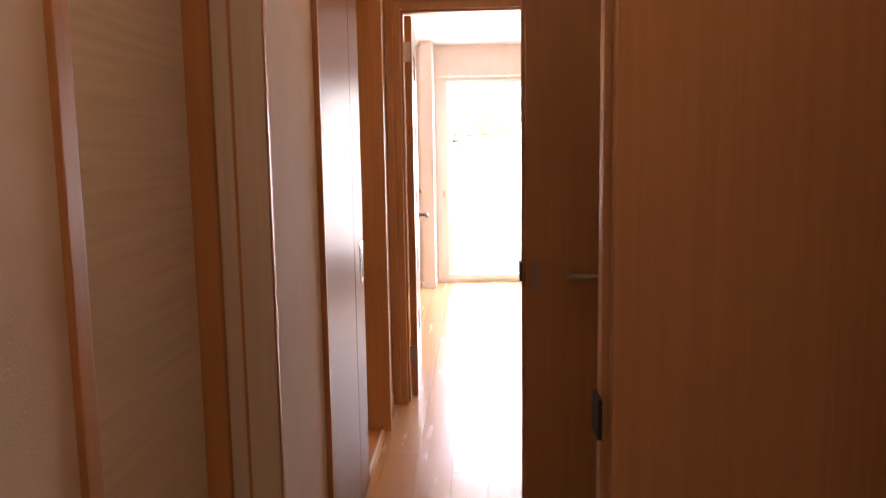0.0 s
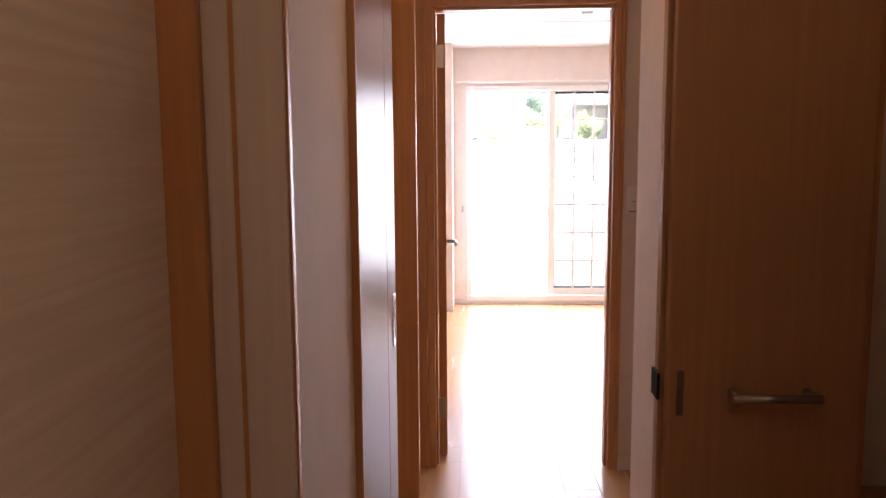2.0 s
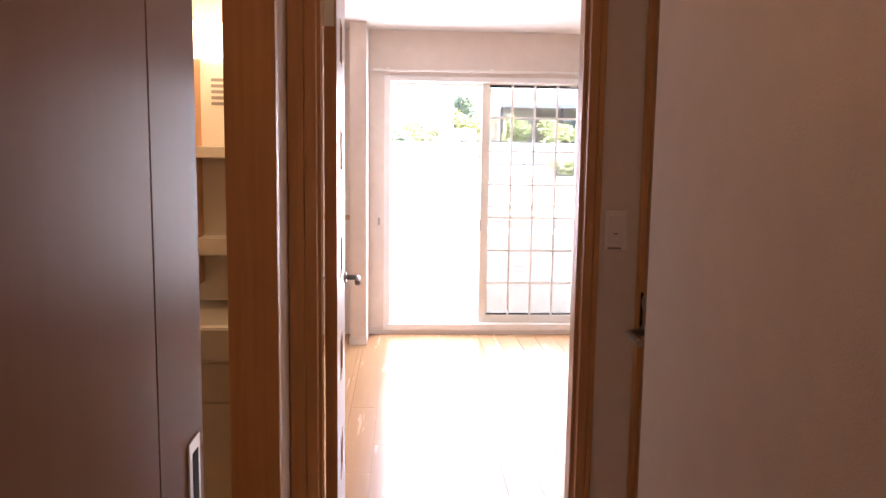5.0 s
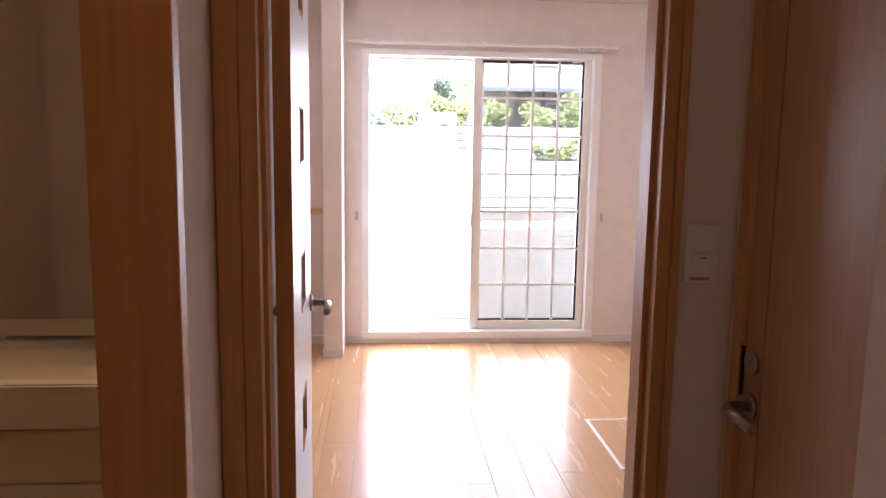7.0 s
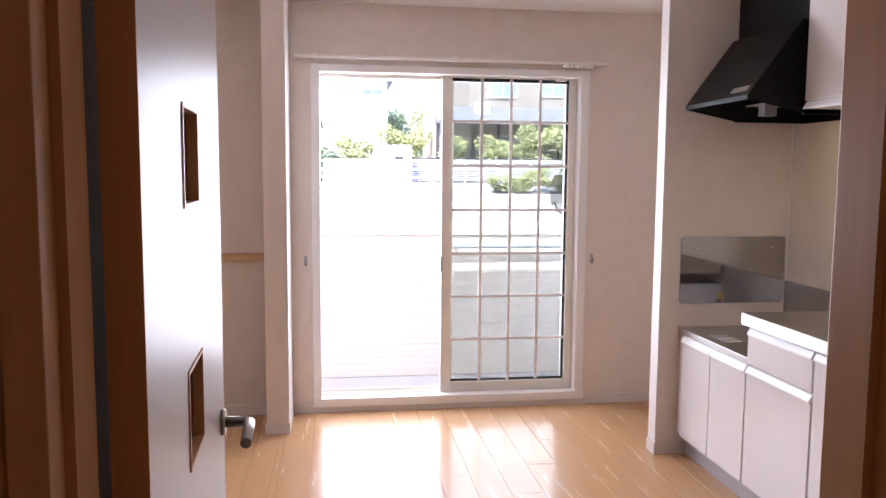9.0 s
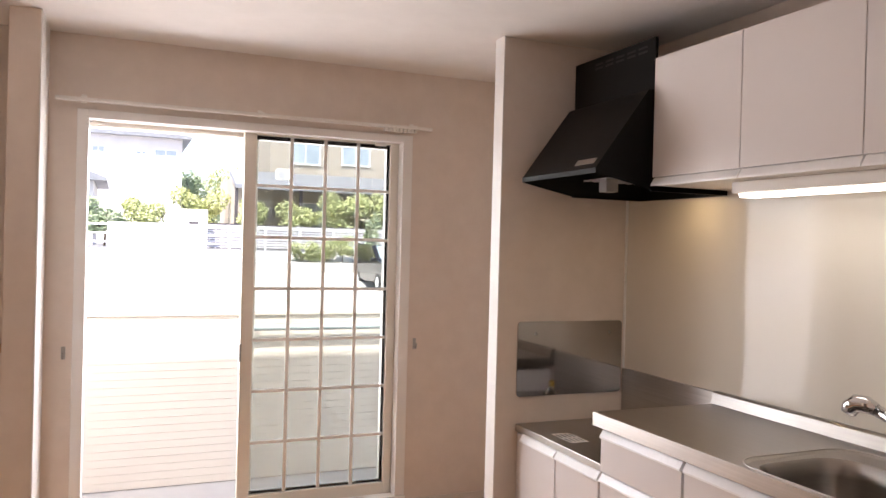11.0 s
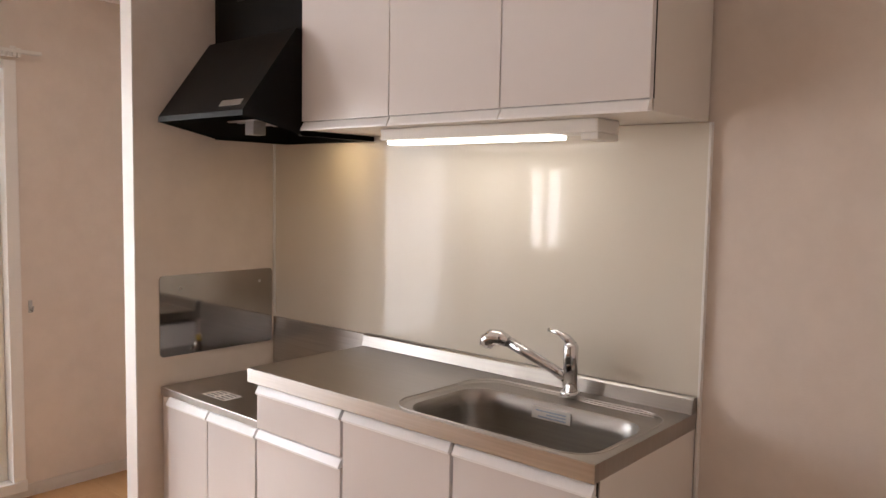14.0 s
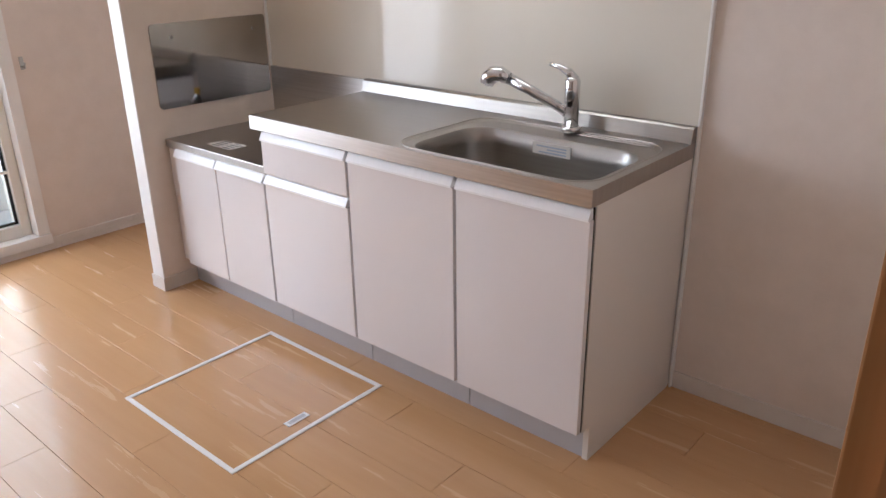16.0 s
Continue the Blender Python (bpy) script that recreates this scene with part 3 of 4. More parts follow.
def folded(y0, s, dx):
    """Two hinged panels folded flat against each other, standing out from the closet."""
    d = holder("folding_door", (1.12, y0, 0.01), "brown wood folding closet door, folded open into the hall", "folding door", "closet folding doors")
    ya, yb = sorted((y0, y0 + s * 0.026))
    part("panel", box(0.985 + dx, 1.288, ya, yb, 0.012, 2.02, 0.002), M_LEAFWOOD, d)
    yc, yd = sorted((y0 + s * 0.032, y0 + s * 0.058))
    part("panel", box(0.978 + dx, 1.282, yc, yd, 0.012, 2.02, 0.002), M_LEAFWOOD, d)
    for hz in (0.25, 1.058, 1.80):
        part("hinge", boxes((0.972 + dx, 0.977 + dx, min(ya, yc) + 0.014, max(yb, yd) - 0.004, hz - 0.022, hz + 0.022)), M_DARK, d)
    return d


far_fold = folded(2.212, 1, -0.003)
grip = part("handle", tube([(1.086, 2.212, 1.053), (1.086, 2.182, 1.053)], 0.008, tube([(1.202, 2.212, 1.053), (1.202, 2.182, 1.053)], 0.008)), M_LEVER, far_fold)
part("grip_bar", tube([(1.075, 2.179, 1.053), (1.213, 2.179, 1.053)], 0.007), M_LEVER, grip)
part("catch_plate", boxes((0.997, 1.008, 2.2105, 2.212, 1.015, 1.09)), M_LEVER, far_fold)
near_fold = folded(1.185, 1, 0.019)
shelf = holder("closet_shelf", (1.65, 1.8, 0.72), "deep wooden middle shelf inside the dark closet", "shelf")
part("board", box(1.405, 1.949, 0.951, 2.449, 0.765, 0.795), M_LEAFWOOD, shelf)
part("front_rail", box(1.385, 1.405, 0.951, 2.449, 0.70, 0.797, 0.002), M_LEAFWOOD, shelf)
part("bearer", box(1.405, 1.949, 2.42, 2.449, 0.70, 0.765), M_LEAFWOOD, shelf)

# ---- kitchen ----
CF = 2.446           # front of the base cabinets


def pull_strip(parent, x, y0, y1, z0, z1):
    part("pull", prism([(x - 0.018, z0), (x - 0.018, z0 + 0.006), (x - 0.004, z1 - 0.004), (x + 0.004, z1), (x + 0.006, z0 + 0.004)], 'y', y0 + 0.003, y1 - 0.003), M_ALU, parent, "aluminium pull strip")


def base_unit(y0, y1, top, fronts, label, end=False):
    u = holder("base_cabinet", ((CF + 3.042) / 2, (y0 + y1) / 2, 0), label, "kitchen cabinet", "kitchen base cabinets")
    part("body", box(CF + 0.022, 3.040, y0 + 0.001, y1 - 0.001, 0.122, top), M_CABSIDE if end else M_CAB, u)
    part("toe_kick", box(CF + 0.072, CF + 0.092, y0, y1, 0, 0.122), M_TOE, u, "grey toe kick")
    for ya, yb, za, zb in fronts:
        f = part("door", box(CF, CF + 0.019, ya + 0.002, yb - 0.002, za, zb - 0.034, 0.0015), M_CAB, u)
        pull_strip(f, CF + 0.010, ya, yb, zb - 0.034, zb)
    return u


base_unit(6.716, 7.396, 0.626, [(7.030, 7.322, 0.122, 0.638), (6.719, 7.026, 0.122, 0.638)], "low pink-white cooker cabinet with two doors below a steel top")
base_unit(6.262, 6.713, 0.785, [(6.264, 6.711, 0.646, 0.803), (6.264, 6.711, 0.122, 0.641)], "pink-white cabinet with a drawer above a deep door")
base_unit(5.805, 6.258, 0.66, [(5.807, 6.256, 0.122, 0.803)], "pink-white cabinet with one tall door under the sink")
u4 = base_unit(5.373, 5.801, 0.66, [(5.354, 5.799, 0.122, 0.803)], "pink-white end cabinet under the sink with a pale side panel", True)
part("end_panel", box(CF + 0.027, 3.040, 5.354, 5.372, 0.12, 0.805), M_CABSIDE, u4, "pale beige side panel")
part("end_foot", box(CF + 0.066, 3.040, 5.354, 5.372, 0, 0.12), M_CABSIDE, u4)

# added strip puts the door gap's shade into its colour
part("gap_shade_strip", box(CF + 0.020, CF + 0.0265, 5.357, 5.372, 0.122, 0.80), M_DARK, u4, "thin dark strip painting the shade in the gap behind the end door")

cooker_top = holder("cooker_shelf", (2.73, 7.0, 0.655), "low stainless steel cooker platform", "worktop")
part("slab", box(2.458, 3.040, 6.716, 7.397, 0.632, 0.666, 0.004), M_STEELTOP, cooker_top)
part("back_plate", box(3.031, 3.041, 6.764, 7.397, 0.666, 0.897, 0.002), M_STEEL, cooker_top, "tall stainless back plate")
sticker = holder("warning_label", (2.56, 7.1, 0.667), "white warning label on the steel cooker platform", "label")
part("paper", box(2.515, 2.60, 7.02, 7.175, 0.6665, 0.6672), M_WHITEPL, sticker)
part("print", boxes(*[(2.522 + 0.02 * i, 2.531 + 0.02 * i, 7.035, 7.085, 0.6672, 0.6676) for i in range(4)], *[(2.522 + 0.02 * i, 2.531 + 0.02 * i, 7.105, 7.155, 0.6672, 0.6676) for i in range(4)]), M_GREYTXT, sticker)


def rounded(cx, cy, hx, hy, r, n=8):
    pts = []
    for k, (sx, sy) in enumerate(((1, 1), (-1, 1), (-1, -1), (1, -1))):
        for i in range(n + 1):
            a = math.radians(90 * k + 90 * i / n)
            pts.append((cx + sx * (hx - r) + r * math.cos(a), cy + sy * (hy - r) + r * math.sin(a)))
    return pts


def ring_faces(bm, a, b, smooth=False):
    for i in range(len(a)):
        f = bm.faces.new((a[i], a[(i + 1) % len(a)], b[(i + 1) % len(b)], b[i]))
        f.smooth = smooth


counter = holder("sink_worktop", (2.73, 5.99, 0.81), "stainless steel worktop with a large pressed sink", "worktop")
X0, X1, Y0, Y1, ZT, ZU = 2.442, 3.038, 5.350, 6.757, 0.855, 0.808
bm = bmesh.new()
loops2 = [rounded(2.703, 5.728, 0.243, 0.352, 0.10), rounded(2.698, 5.726, 0.232, 0.341, 0.10), rounded(2.664, 5.720, 0.184, 0.318, 0.095)]
hole = loops2[0]
cx, cy = 2.703, 5.728
outer = []
for px, py in hole:
    dx, dy = px - cx, py - cy
    f = min(((X1 - cx) if dx > 0 else (X0 - cx)) / dx if abs(dx) > 1e-9 else 1e9, ((Y1 - cy) if dy > 0 else (Y0 - cy)) / dy if abs(dy) > 1e-9 else 1e9)
    outer.append((cx + dx * f, cy + dy * f))
for cxx, cyy in ((X0, Y0), (X0, Y1), (X1, Y0), (X1, Y1)):
    k = min(range(len(outer)), key=lambda i: (outer[i][0] - cxx) ** 2 + (outer[i][1] - cyy) ** 2)
    outer[k] = (cxx, cyy)
vo = [bm.verts.new((*p, ZT)) for p in outer]
vou = [bm.verts.new((*p, ZU)) for p in outer]
rings = [[bm.verts.new((*p, z)) for p in lp] for lp, z in ((loops2[0], ZT), (loops2[1], ZT - 0.007), (loops2[2], ZT - 0.008))]
ring_faces(bm, vo, rings[0])
ring_faces(bm, vo, vou)
ring_faces(bm, rings[0], rings[1])
ring_faces(bm, rings[1], rings[2])
part("top", bm, M_STEELTOP, counter)
bm = bmesh.new()
prev = [bm.verts.new((*p, ZT - 0.008)) for p in loops2[2]]
for inset, z in ((0.006, ZT - 0.016), (0.010, ZT - 0.06), (0.018, ZT - 0.16), (0.030, ZT - 0.185), (0.06, ZT - 0.195)):
    cur = [bm.verts.new((*p, z)) for p in rounded(2.664, 5.720, 0.184 - inset, 0.318 - inset, max(0.05, 0.095 - inset * 0.5))]
    ring_faces(bm, prev, cur, True)
    prev = cur
bm.faces.new(prev)
sink = part("sink_bowl", bm, M_STEELDIM, counter, "deep satin steel sink bowl")
part("drain", tube([(2.735, 5.68, ZT - 0.1945), (2.735, 5.68, ZT - 0.189)], [0.055, 0.05], sides=24), M_DARK, sink)
# darkened steel tones down the window reflection along the upstand
part("back_lip", prism([(3.004, ZT), (3.012, ZT + 0.042), (3.018, ZT + 0.048), (3.040, ZT + 0.048), (3.040, ZT)], 'y', 5.351, 6.762), M_STEELDIM, counter, "raised stainless upstand")
part("front_edge", box(2.4395, 2.4425, 5.350, 6.757, 0.806, 0.8535), M_STEEL, counter)
part("ridge", tube([(2.905, 5.42 + 0.02 * i, ZT + 0.0005) for i in range(14)], 0.0022, sides=6), M_STEEL, counter)
part("ridge", tube([(2.925, 5.42 + 0.02 * i, ZT + 0.0005) for i in range(13)], 0.0022, sides=6), M_STEEL, counter)
part("rim_bead", tube([(*p, ZT + 0.0005) for p in loops2[0] + loops2[0][:1]], 0.0024, sides=6, caps=False), M_STEEL, counter, "rolled rim round the sink")
label2 = holder("sink_label", (2.83, 5.74, 0.80), "small white and blue label inside the sink", "label")
m2 = prism([(2.8370, ZT - 0.024), (2.8345, ZT - 0.062), (2.8335, ZT - 0.062), (2.8360, ZT - 0.024)], 'y', 5.66, 5.80)
part("paper", m2, M_WHITEPL, label2)
part("print", boxes(*[(2.8315 + 0.0016 * k, 2.8338 + 0.0016 * k, 5.675, 5.675 + w, ZT - 0.056 + 0.009 * k, ZT - 0.052 + 0.009 * k) for k, w in enumerate((0.10, 0.07, 0.11))]), mat("blue_print", (0.45, 0.52, 0.62), 0.6), label2)

tap = holder("kitchen_tap", (2.935, 5.725, 0.855), "chrome single-lever pull-out kitchen tap", "tap")
part("base", tube([(2.935, 5.725, 0.8555), (2.935, 5.725, 0.868), (2.935, 5.725, 0.872)], [0.031, 0.031, 0.026], sides=24), M_CHROME, tap)
part("column", tube([(2.935, 5.725, 0.87), (2.935, 5.725, 0.99), (2.935, 5.725, 1.015), (2.935, 5.725, 1.028)], [0.0235, 0.0235, 0.0245, 0.017], sides=24), M_CHROME, tap)
part("spout", tube([(2.931, 5.735, 0.910), (2.923, 5.775, 0.933), (2.900, 5.860, 0.975), (2.881, 5.932, 1.008)], [0.017, 0.0165, 0.017, 0.019], sides=20), M_CHROME, tap)
part("spray_head", tube([(2.881, 5.932, 1.008), (2.873, 5.960, 1.019), (2.866, 5.985, 1.018), (2.861, 6.002, 1.004), (2.858, 6.008, 0.985)], [0.020, 0.026, 0.028, 0.027, 0.022], sides=20), M_CHROME, tap)
part("lever", tube([(2.935, 5.722, 1.018), (2.933, 5.740, 1.040), (2.929, 5.772, 1.054), (2.924, 5.805, 1.060)], [0.018, 0.014, 0.008, 0.0065], sides=14), M_CHROME, tap)

panel = structure("trim_kitchen_panel", boxes((3.042, 3.053, 5.351, 7.4, 0.86, 1.711)), M_PANEL, "glossy cream kitchen wall panel")
structure("trim_panel_edge", boxes((3.036, 3.0545, 5.342, 5.3495, 0.0, 1.711), (3.030, 3.041, 7.393, 7.4, 0.898, 1.711)), M_WHITETRIM, "white edging of the kitchen panel")

plate = holder("steel_guard_plate", (2.74, 7.355, 0.95), "polished stainless guard plate screwed to the wall", "metal plate")
bm = prism(rounded(2.739, 0.956, 0.281, 0.170, 0.018, 4), 'y', 7.394, 7.4015)
part("sheet", bm, M_MIRRORSTEEL, plate)
for sx, sz in ((2.55, 1.07), (2.95, 1.07)):
    part("screw", tube([(sx, 7.394, sz), (sx, 7.390, sz)], [0.007, 0.004]), M_STEEL, plate)
gas = holder("gas_tap", (2.950, 6.880, 0.6665), "small gas outlet with a yellow cap on the cooker platform", "gas tap")
part("body", tube([(2.950, 6.880, 0.6660), (2.950, 6.880, 0.7005), (2.935, 6.895, 0.7125), (2.910, 6.920, 0.7125)], [0.016, 0.015, 0.013, 0.012]), M_CHROME, gas)
part("cap", tube([(2.950, 6.880, 0.7135), (2.950, 6.880, 0.7505)], [0.013, 0.015]), M_BRASS, gas, "yellow plastic cap")
part("hose_end", tube([(2.910, 6.920, 0.7125), (2.880, 6.950, 0.7055), (2.860, 6.970, 0.6955)], 0.009), M_CHROME, gas)


def wall_unit(y0, y1):
    u = holder("wall_cabinet", (2.86, (y0 + y1) / 2, 1.71), "pink-white wall cabinet with one plain door", "kitchen cabinet", "kitchen wall cabinets")
    part("body", box(2.685, 3.0405, y0 + 0.001, y1 - 0.001, 1.713, 2.197), M_CABSIDE, u)
    d = part("door", box(2.663, 2.683, y0 + 0.002, y1 - 0.002, 1.744, 2.20, 0.0015), M_CAB, u)
    pull_strip(d, 2.673, y0, y1, 1.710, 1.744)
    return u


for ya, yb in ((6.283, 6.735), (5.826, 6.283), (5.353, 5.826)):
    end_unit = wall_unit(ya, yb)
# shade of the wall cabinet's door gap, drawn as a dark strip
part("gap_shade_strip", box(2.6832, 2.6848, 5.3525, 5.37, 1.745, 2.198), M_DARK, end_unit, "thin dark strip painting the shade in the gap behind the end door")

lamp = holder("strip_light", (2.82, 5.99, 1.67), "white under-cabinet fluorescent strip light, lit", "lamp")
part("housing", box(2.76, 2.885, 5.555, 6.42, 1.672, 1.712, 0.006), M_WHITEPL, lamp)
part("diffuser", prism([(2.785, 1.671), (2.79, 1.659), (2.86, 1.659), (2.865, 1.671)], 'y', 5.72, 6.41), M_TUBE, lamp, "glowing diffuser")
part("end_cap", box(2.762, 2.883, 5.555, 5.61, 1.652, 1.672, 0.004), M_WHITEPL, lamp)

hood = holder("range_hood", (2.75, 6.91, 1.67), "black slanted range hood beside the wall cabinets", "range hood")
H0, H1 = 6.740, 7.305
prof = [(2.411, 1.768), (2.411, 1.748), (2.668, 1.697), (3.040, 1.697), (3.040, 2.08), (2.642, 2.08)]
bm = bmesh.new()
va = [bm.verts.new((p[0], H0, p[1])) for p in prof]
vb = [bm.verts.new((p[0], H1, p[1])) for p in prof]
bm.faces.new(va)
bm.faces.new(vb)
for i in (0, 3, 4, 5):
    j = (i + 1) % 6
    bm.faces.new((va[i], vb[i], vb[j], va[j]))
canopy = part("canopy", bm, M_HOOD, hood)
inner = [(2.428, 1.752), (2.672, 1.704), (3.034, 1.704)]
bm = bmesh.new()
ia = [bm.verts.new((p[0], H0 + 0.012, p[1])) for p in inner] + [bm.verts.new((3.03, H0 + 0.02, 1.82)), bm.verts.new((2.47, H0 + 0.02, 1.82))]
ib = [bm.verts.new((p[0], H1 - 0.012, p[1])) for p in inner] + [bm.verts.new((3.03, H1 - 0.02, 1.82)), bm.verts.new((2.47, H1 - 0.02, 1.82))]
bm.faces.new(ia)
bm.faces.new(ib)
for i in (2, 3, 4):
    j = (i + 1) % 5
    bm.faces.new((ia[i], ib[i], ib[j], ia[j]))
part("inside", bm, M_HOODDARK, canopy)
part("rim", boxes((2.665, 3.040, H0, H0 + 0.014, 1.693, 1.708), (2.665, 3.040, H1 - 0.014, H1, 1.693, 1.708), (3.022, 3.040, H0 + 0.014, H1 - 0.014, 1.693, 1.708)), M_HOOD, canopy)
upper = part("duct_cover", box(2.668, 2.682, H0, H1, 2.081, 2.287, 0.002), M_HOOD, hood)
for i in range(5):
    for k in range(2):
        sy = 6.79 + i * 0.075
        part("vent_slot", box(2.6665, 2.668, sy, sy + 0.055, 2.236 + 0.018 * k, 2.244 + 0.018 * k), M_DARK, upper)
badge = part("control_panel", prism([(2.4256, 1.787), (2.441, 1.808), (2.4392, 1.8093), (2.4238, 1.7883)], 'y', 6.775, 6.905), M_LEVER, hood, "small silver control strip")
part("switch_box", box(2.66, 2.72, 7.03, 7.085, 1.706, 1.76, 0.003), M_GREYTXT, hood)
part("hood_lamp", tube([(2.88, 6.86, 1.757), (2.88, 6.86, 1.733)], [0.03, 0.028], sides=20), M_GLOBE, hood, "warm glowing lamp")
part("filter", boxes(*[(2.69 + 0.045 * i, 2.71 + 0.045 * i, 6.83, 7.25, 1.764, 1.77) for i in range(7)]), M_TOE, hood)

hatch = holder("floor_hatch", (2.11, 6.39, 0.0), "underfloor storage hatch with white metal border", "floor hatch")
HX0, HX1, HY0, HY1 = 1.799, 2.414, 6.108, 6.726
for r in ((HX0, HX1, HY0, HY0 + 0.016), (HX0, HX1, HY1 - 0.016, HY1), (HX0, HX0 + 0.016, HY0 + 0.016, HY1 - 0.016), (HX1 - 0.016, HX1, HY0 + 0.016, HY1 - 0.016)):
    part("border", box(*r, -0.004, 0.0035, 0.0012), M_WHITETRIM, hatch)
ring = part("pull_handle", box(2.052, 2.138, 6.164, 6.192, 0.0005, 0.0035, 0.001), M_ALU, hatch)
part("slot", box(2.062, 2.128, 6.170, 6.186, 0.0035, 0.004), M_TOE, ring)

structure("trim_ceiling_seam", box(1.0, 2.0, 6.888, 6.903, CEIL - 0.006, CEIL), M_BASE, "thin grey ceiling rail")
alarm = holder("smoke_alarm", (1.44, 6.42, CEIL), "round white smoke alarm on the ceiling", "smoke alarm")
part("base", tube([(1.44, 6.42, CEIL - 0.001), (1.44, 6.42, CEIL - 0.02)], 0.05, sides=28), M_WHITEPL, alarm)
part("cap", tube([(1.44, 6.42, CEIL - 0.02), (1.44, 6.42, CEIL - 0.038)], [0.042, 0.03], sides=28), M_WHITEPL, alarm)

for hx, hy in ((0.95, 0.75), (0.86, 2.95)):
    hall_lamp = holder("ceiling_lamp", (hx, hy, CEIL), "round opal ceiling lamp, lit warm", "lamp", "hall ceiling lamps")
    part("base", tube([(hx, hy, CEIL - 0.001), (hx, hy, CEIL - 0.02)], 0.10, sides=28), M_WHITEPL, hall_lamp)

# ---- washroom ----
van = holder("vanity_unit", (-0.06, 5.0, 0), "white washbasin vanity with mirror cabinet and side shelves", "vanity")
part("cabinet", boxes((-0.36, 0.245, 4.86, 5.19, 0.06, 0.555), (-0.36, 0.245, 4.86, 5.19, 0.562, 0.70), (-0.355, 0.24, 4.87, 5.19, 0.555, 0.562)), M_CERAMIC, van)
part("basin", prism([(4.80, 0.73), (4.80, 0.84), (4.815, 0.85), (4.835, 0.845), (4.89, 0.77), (5.05, 0.77), (5.10, 0.85), (5.19, 0.87), (5.19, 0.705), (4.85, 0.705)], 'x', -0.36, 0.246, 0.004), M_CERAMIC, van)
part("backboard", box(-0.36, 0.25, 5.15, 5.19, 0.875, 2.05), M_CERAMIC, van)
part("mirror", box(-0.355, -0.026, 5.04, 5.05, 0.95, 1.80), M_CHROME, van)
part("cabinet_side", box(-0.026, -0.020, 5.035, 5.15, 0.95, 1.80), M_LEAFWOOD, van)
for z0, z1 in ((1.423, 1.466), (1.066, 1.13)):
    part("shelf", box(-0.019, 0.25, 5.02, 5.149, z0, z1, 0.004), M_CERAMIC, van)
part("lamp_shade", tube([(-0.15, 5.08, 1.85), (-0.02, 5.08, 1.85), (0.20, 5.08, 1.85)], [0.06, 0.068, 0.06], sides=24), M_GLOBE, van, "lit warm opal lamp")
part("label", boxes(*[(0.02, 0.07, 5.1485, 5.1495, 1.62 + 0.022 * i, 1.632 + 0.022 * i) for i in range(5)]), M_GREYTXT, van)
structure("floor_washroom", box(-1.2, 0.29, 2.5, 5.2, -0.005, 0.0), M_LEDGE, "warm-toned washroom floor")

# ---- balcony ----
structure("balcony_floor", box(-2.4, 4.2, 8.46, 9.5, -0.25, -0.07), M_CONCRETE, "concrete balcony floor")
par = holder("balcony_wall", (1.2, 9.4, -0.07), "cream balcony wall clad in narrow horizontal boards", "balcony wall", kind="structure")
part("core", box(-2.4, 4.2, 9.345, 9.46, -0.3, 0.985), M_CREAMWALL, par)
for i in range(22):
    part("board", box(-2.4, 4.2, 9.330, 9.345, -0.065 + i * 0.0475, -0.065 + i * 0.0475 + 0.0462), M_CREAMWALL, par)
part("coping", box(-2.4, 4.2, 9.315, 9.475, 0.985, 1.012, 0.004), M_CREAMWALL, par)
part("end_wall", box(-2.5, -2.4, 8.46, 9.46, -0.3, 1.0), M_CREAMWALL, par)
part("end_wall", box(4.2, 4.3, 8.46, 9.46, -0.3, 1.0), M_CREAMWALL, par)
pole = holder("balcony_rail", (2.4, 9.28, 0.9), "blue-grey metal rail along the balcony wall", "rail")
part("bar", tube([(1.5, 9.285, 0.905), (3.6, 9.285, 0.905)], 0.018), M_PIPE, pole)
for bx in (1.6, 2.6, 3.5):
    part("bracket", box(bx - 0.01, bx + 0.01, 9.285, 9.331, 0.897, 0.913), M_PIPE, pole)

# ---- outdoors ----


def terrain(y):
    return -0.28 if y < 33 else min(1.0, -0.28 + (y - 33) * 0.32)


bm = bmesh.new()
xs = [-2000, -300, -60, -20, 0, 20, 60, 300, 2000]
ys = [-2000, -300, -60, -9, 9.4, 20, 33, 34, 35, 36, 37, 38, 60, 120, 400, 2500]
grid = [[bm.verts.new((x, y, terrain(y))) for x in xs] for y in ys]
for r0, r1 in zip(grid, grid[1:]):
    for k in range(len(xs) - 1):
        bm.faces.new((r0[k], r0[k + 1], r1[k + 1], r1[k]))
structure("ground", bm, M_GROUND, "pale sunlit paved ground rising to a street")
structure("road", box(-60, 60, 38.2, 43.5, 1.0, 1.012), M_ROAD, "grey asphalt street")
structure("kerb", box(-14, 16, 34.6, 34.85, -0.3, 0.62, 0.03), M_CONCRETE, "low concrete retaining kerb")


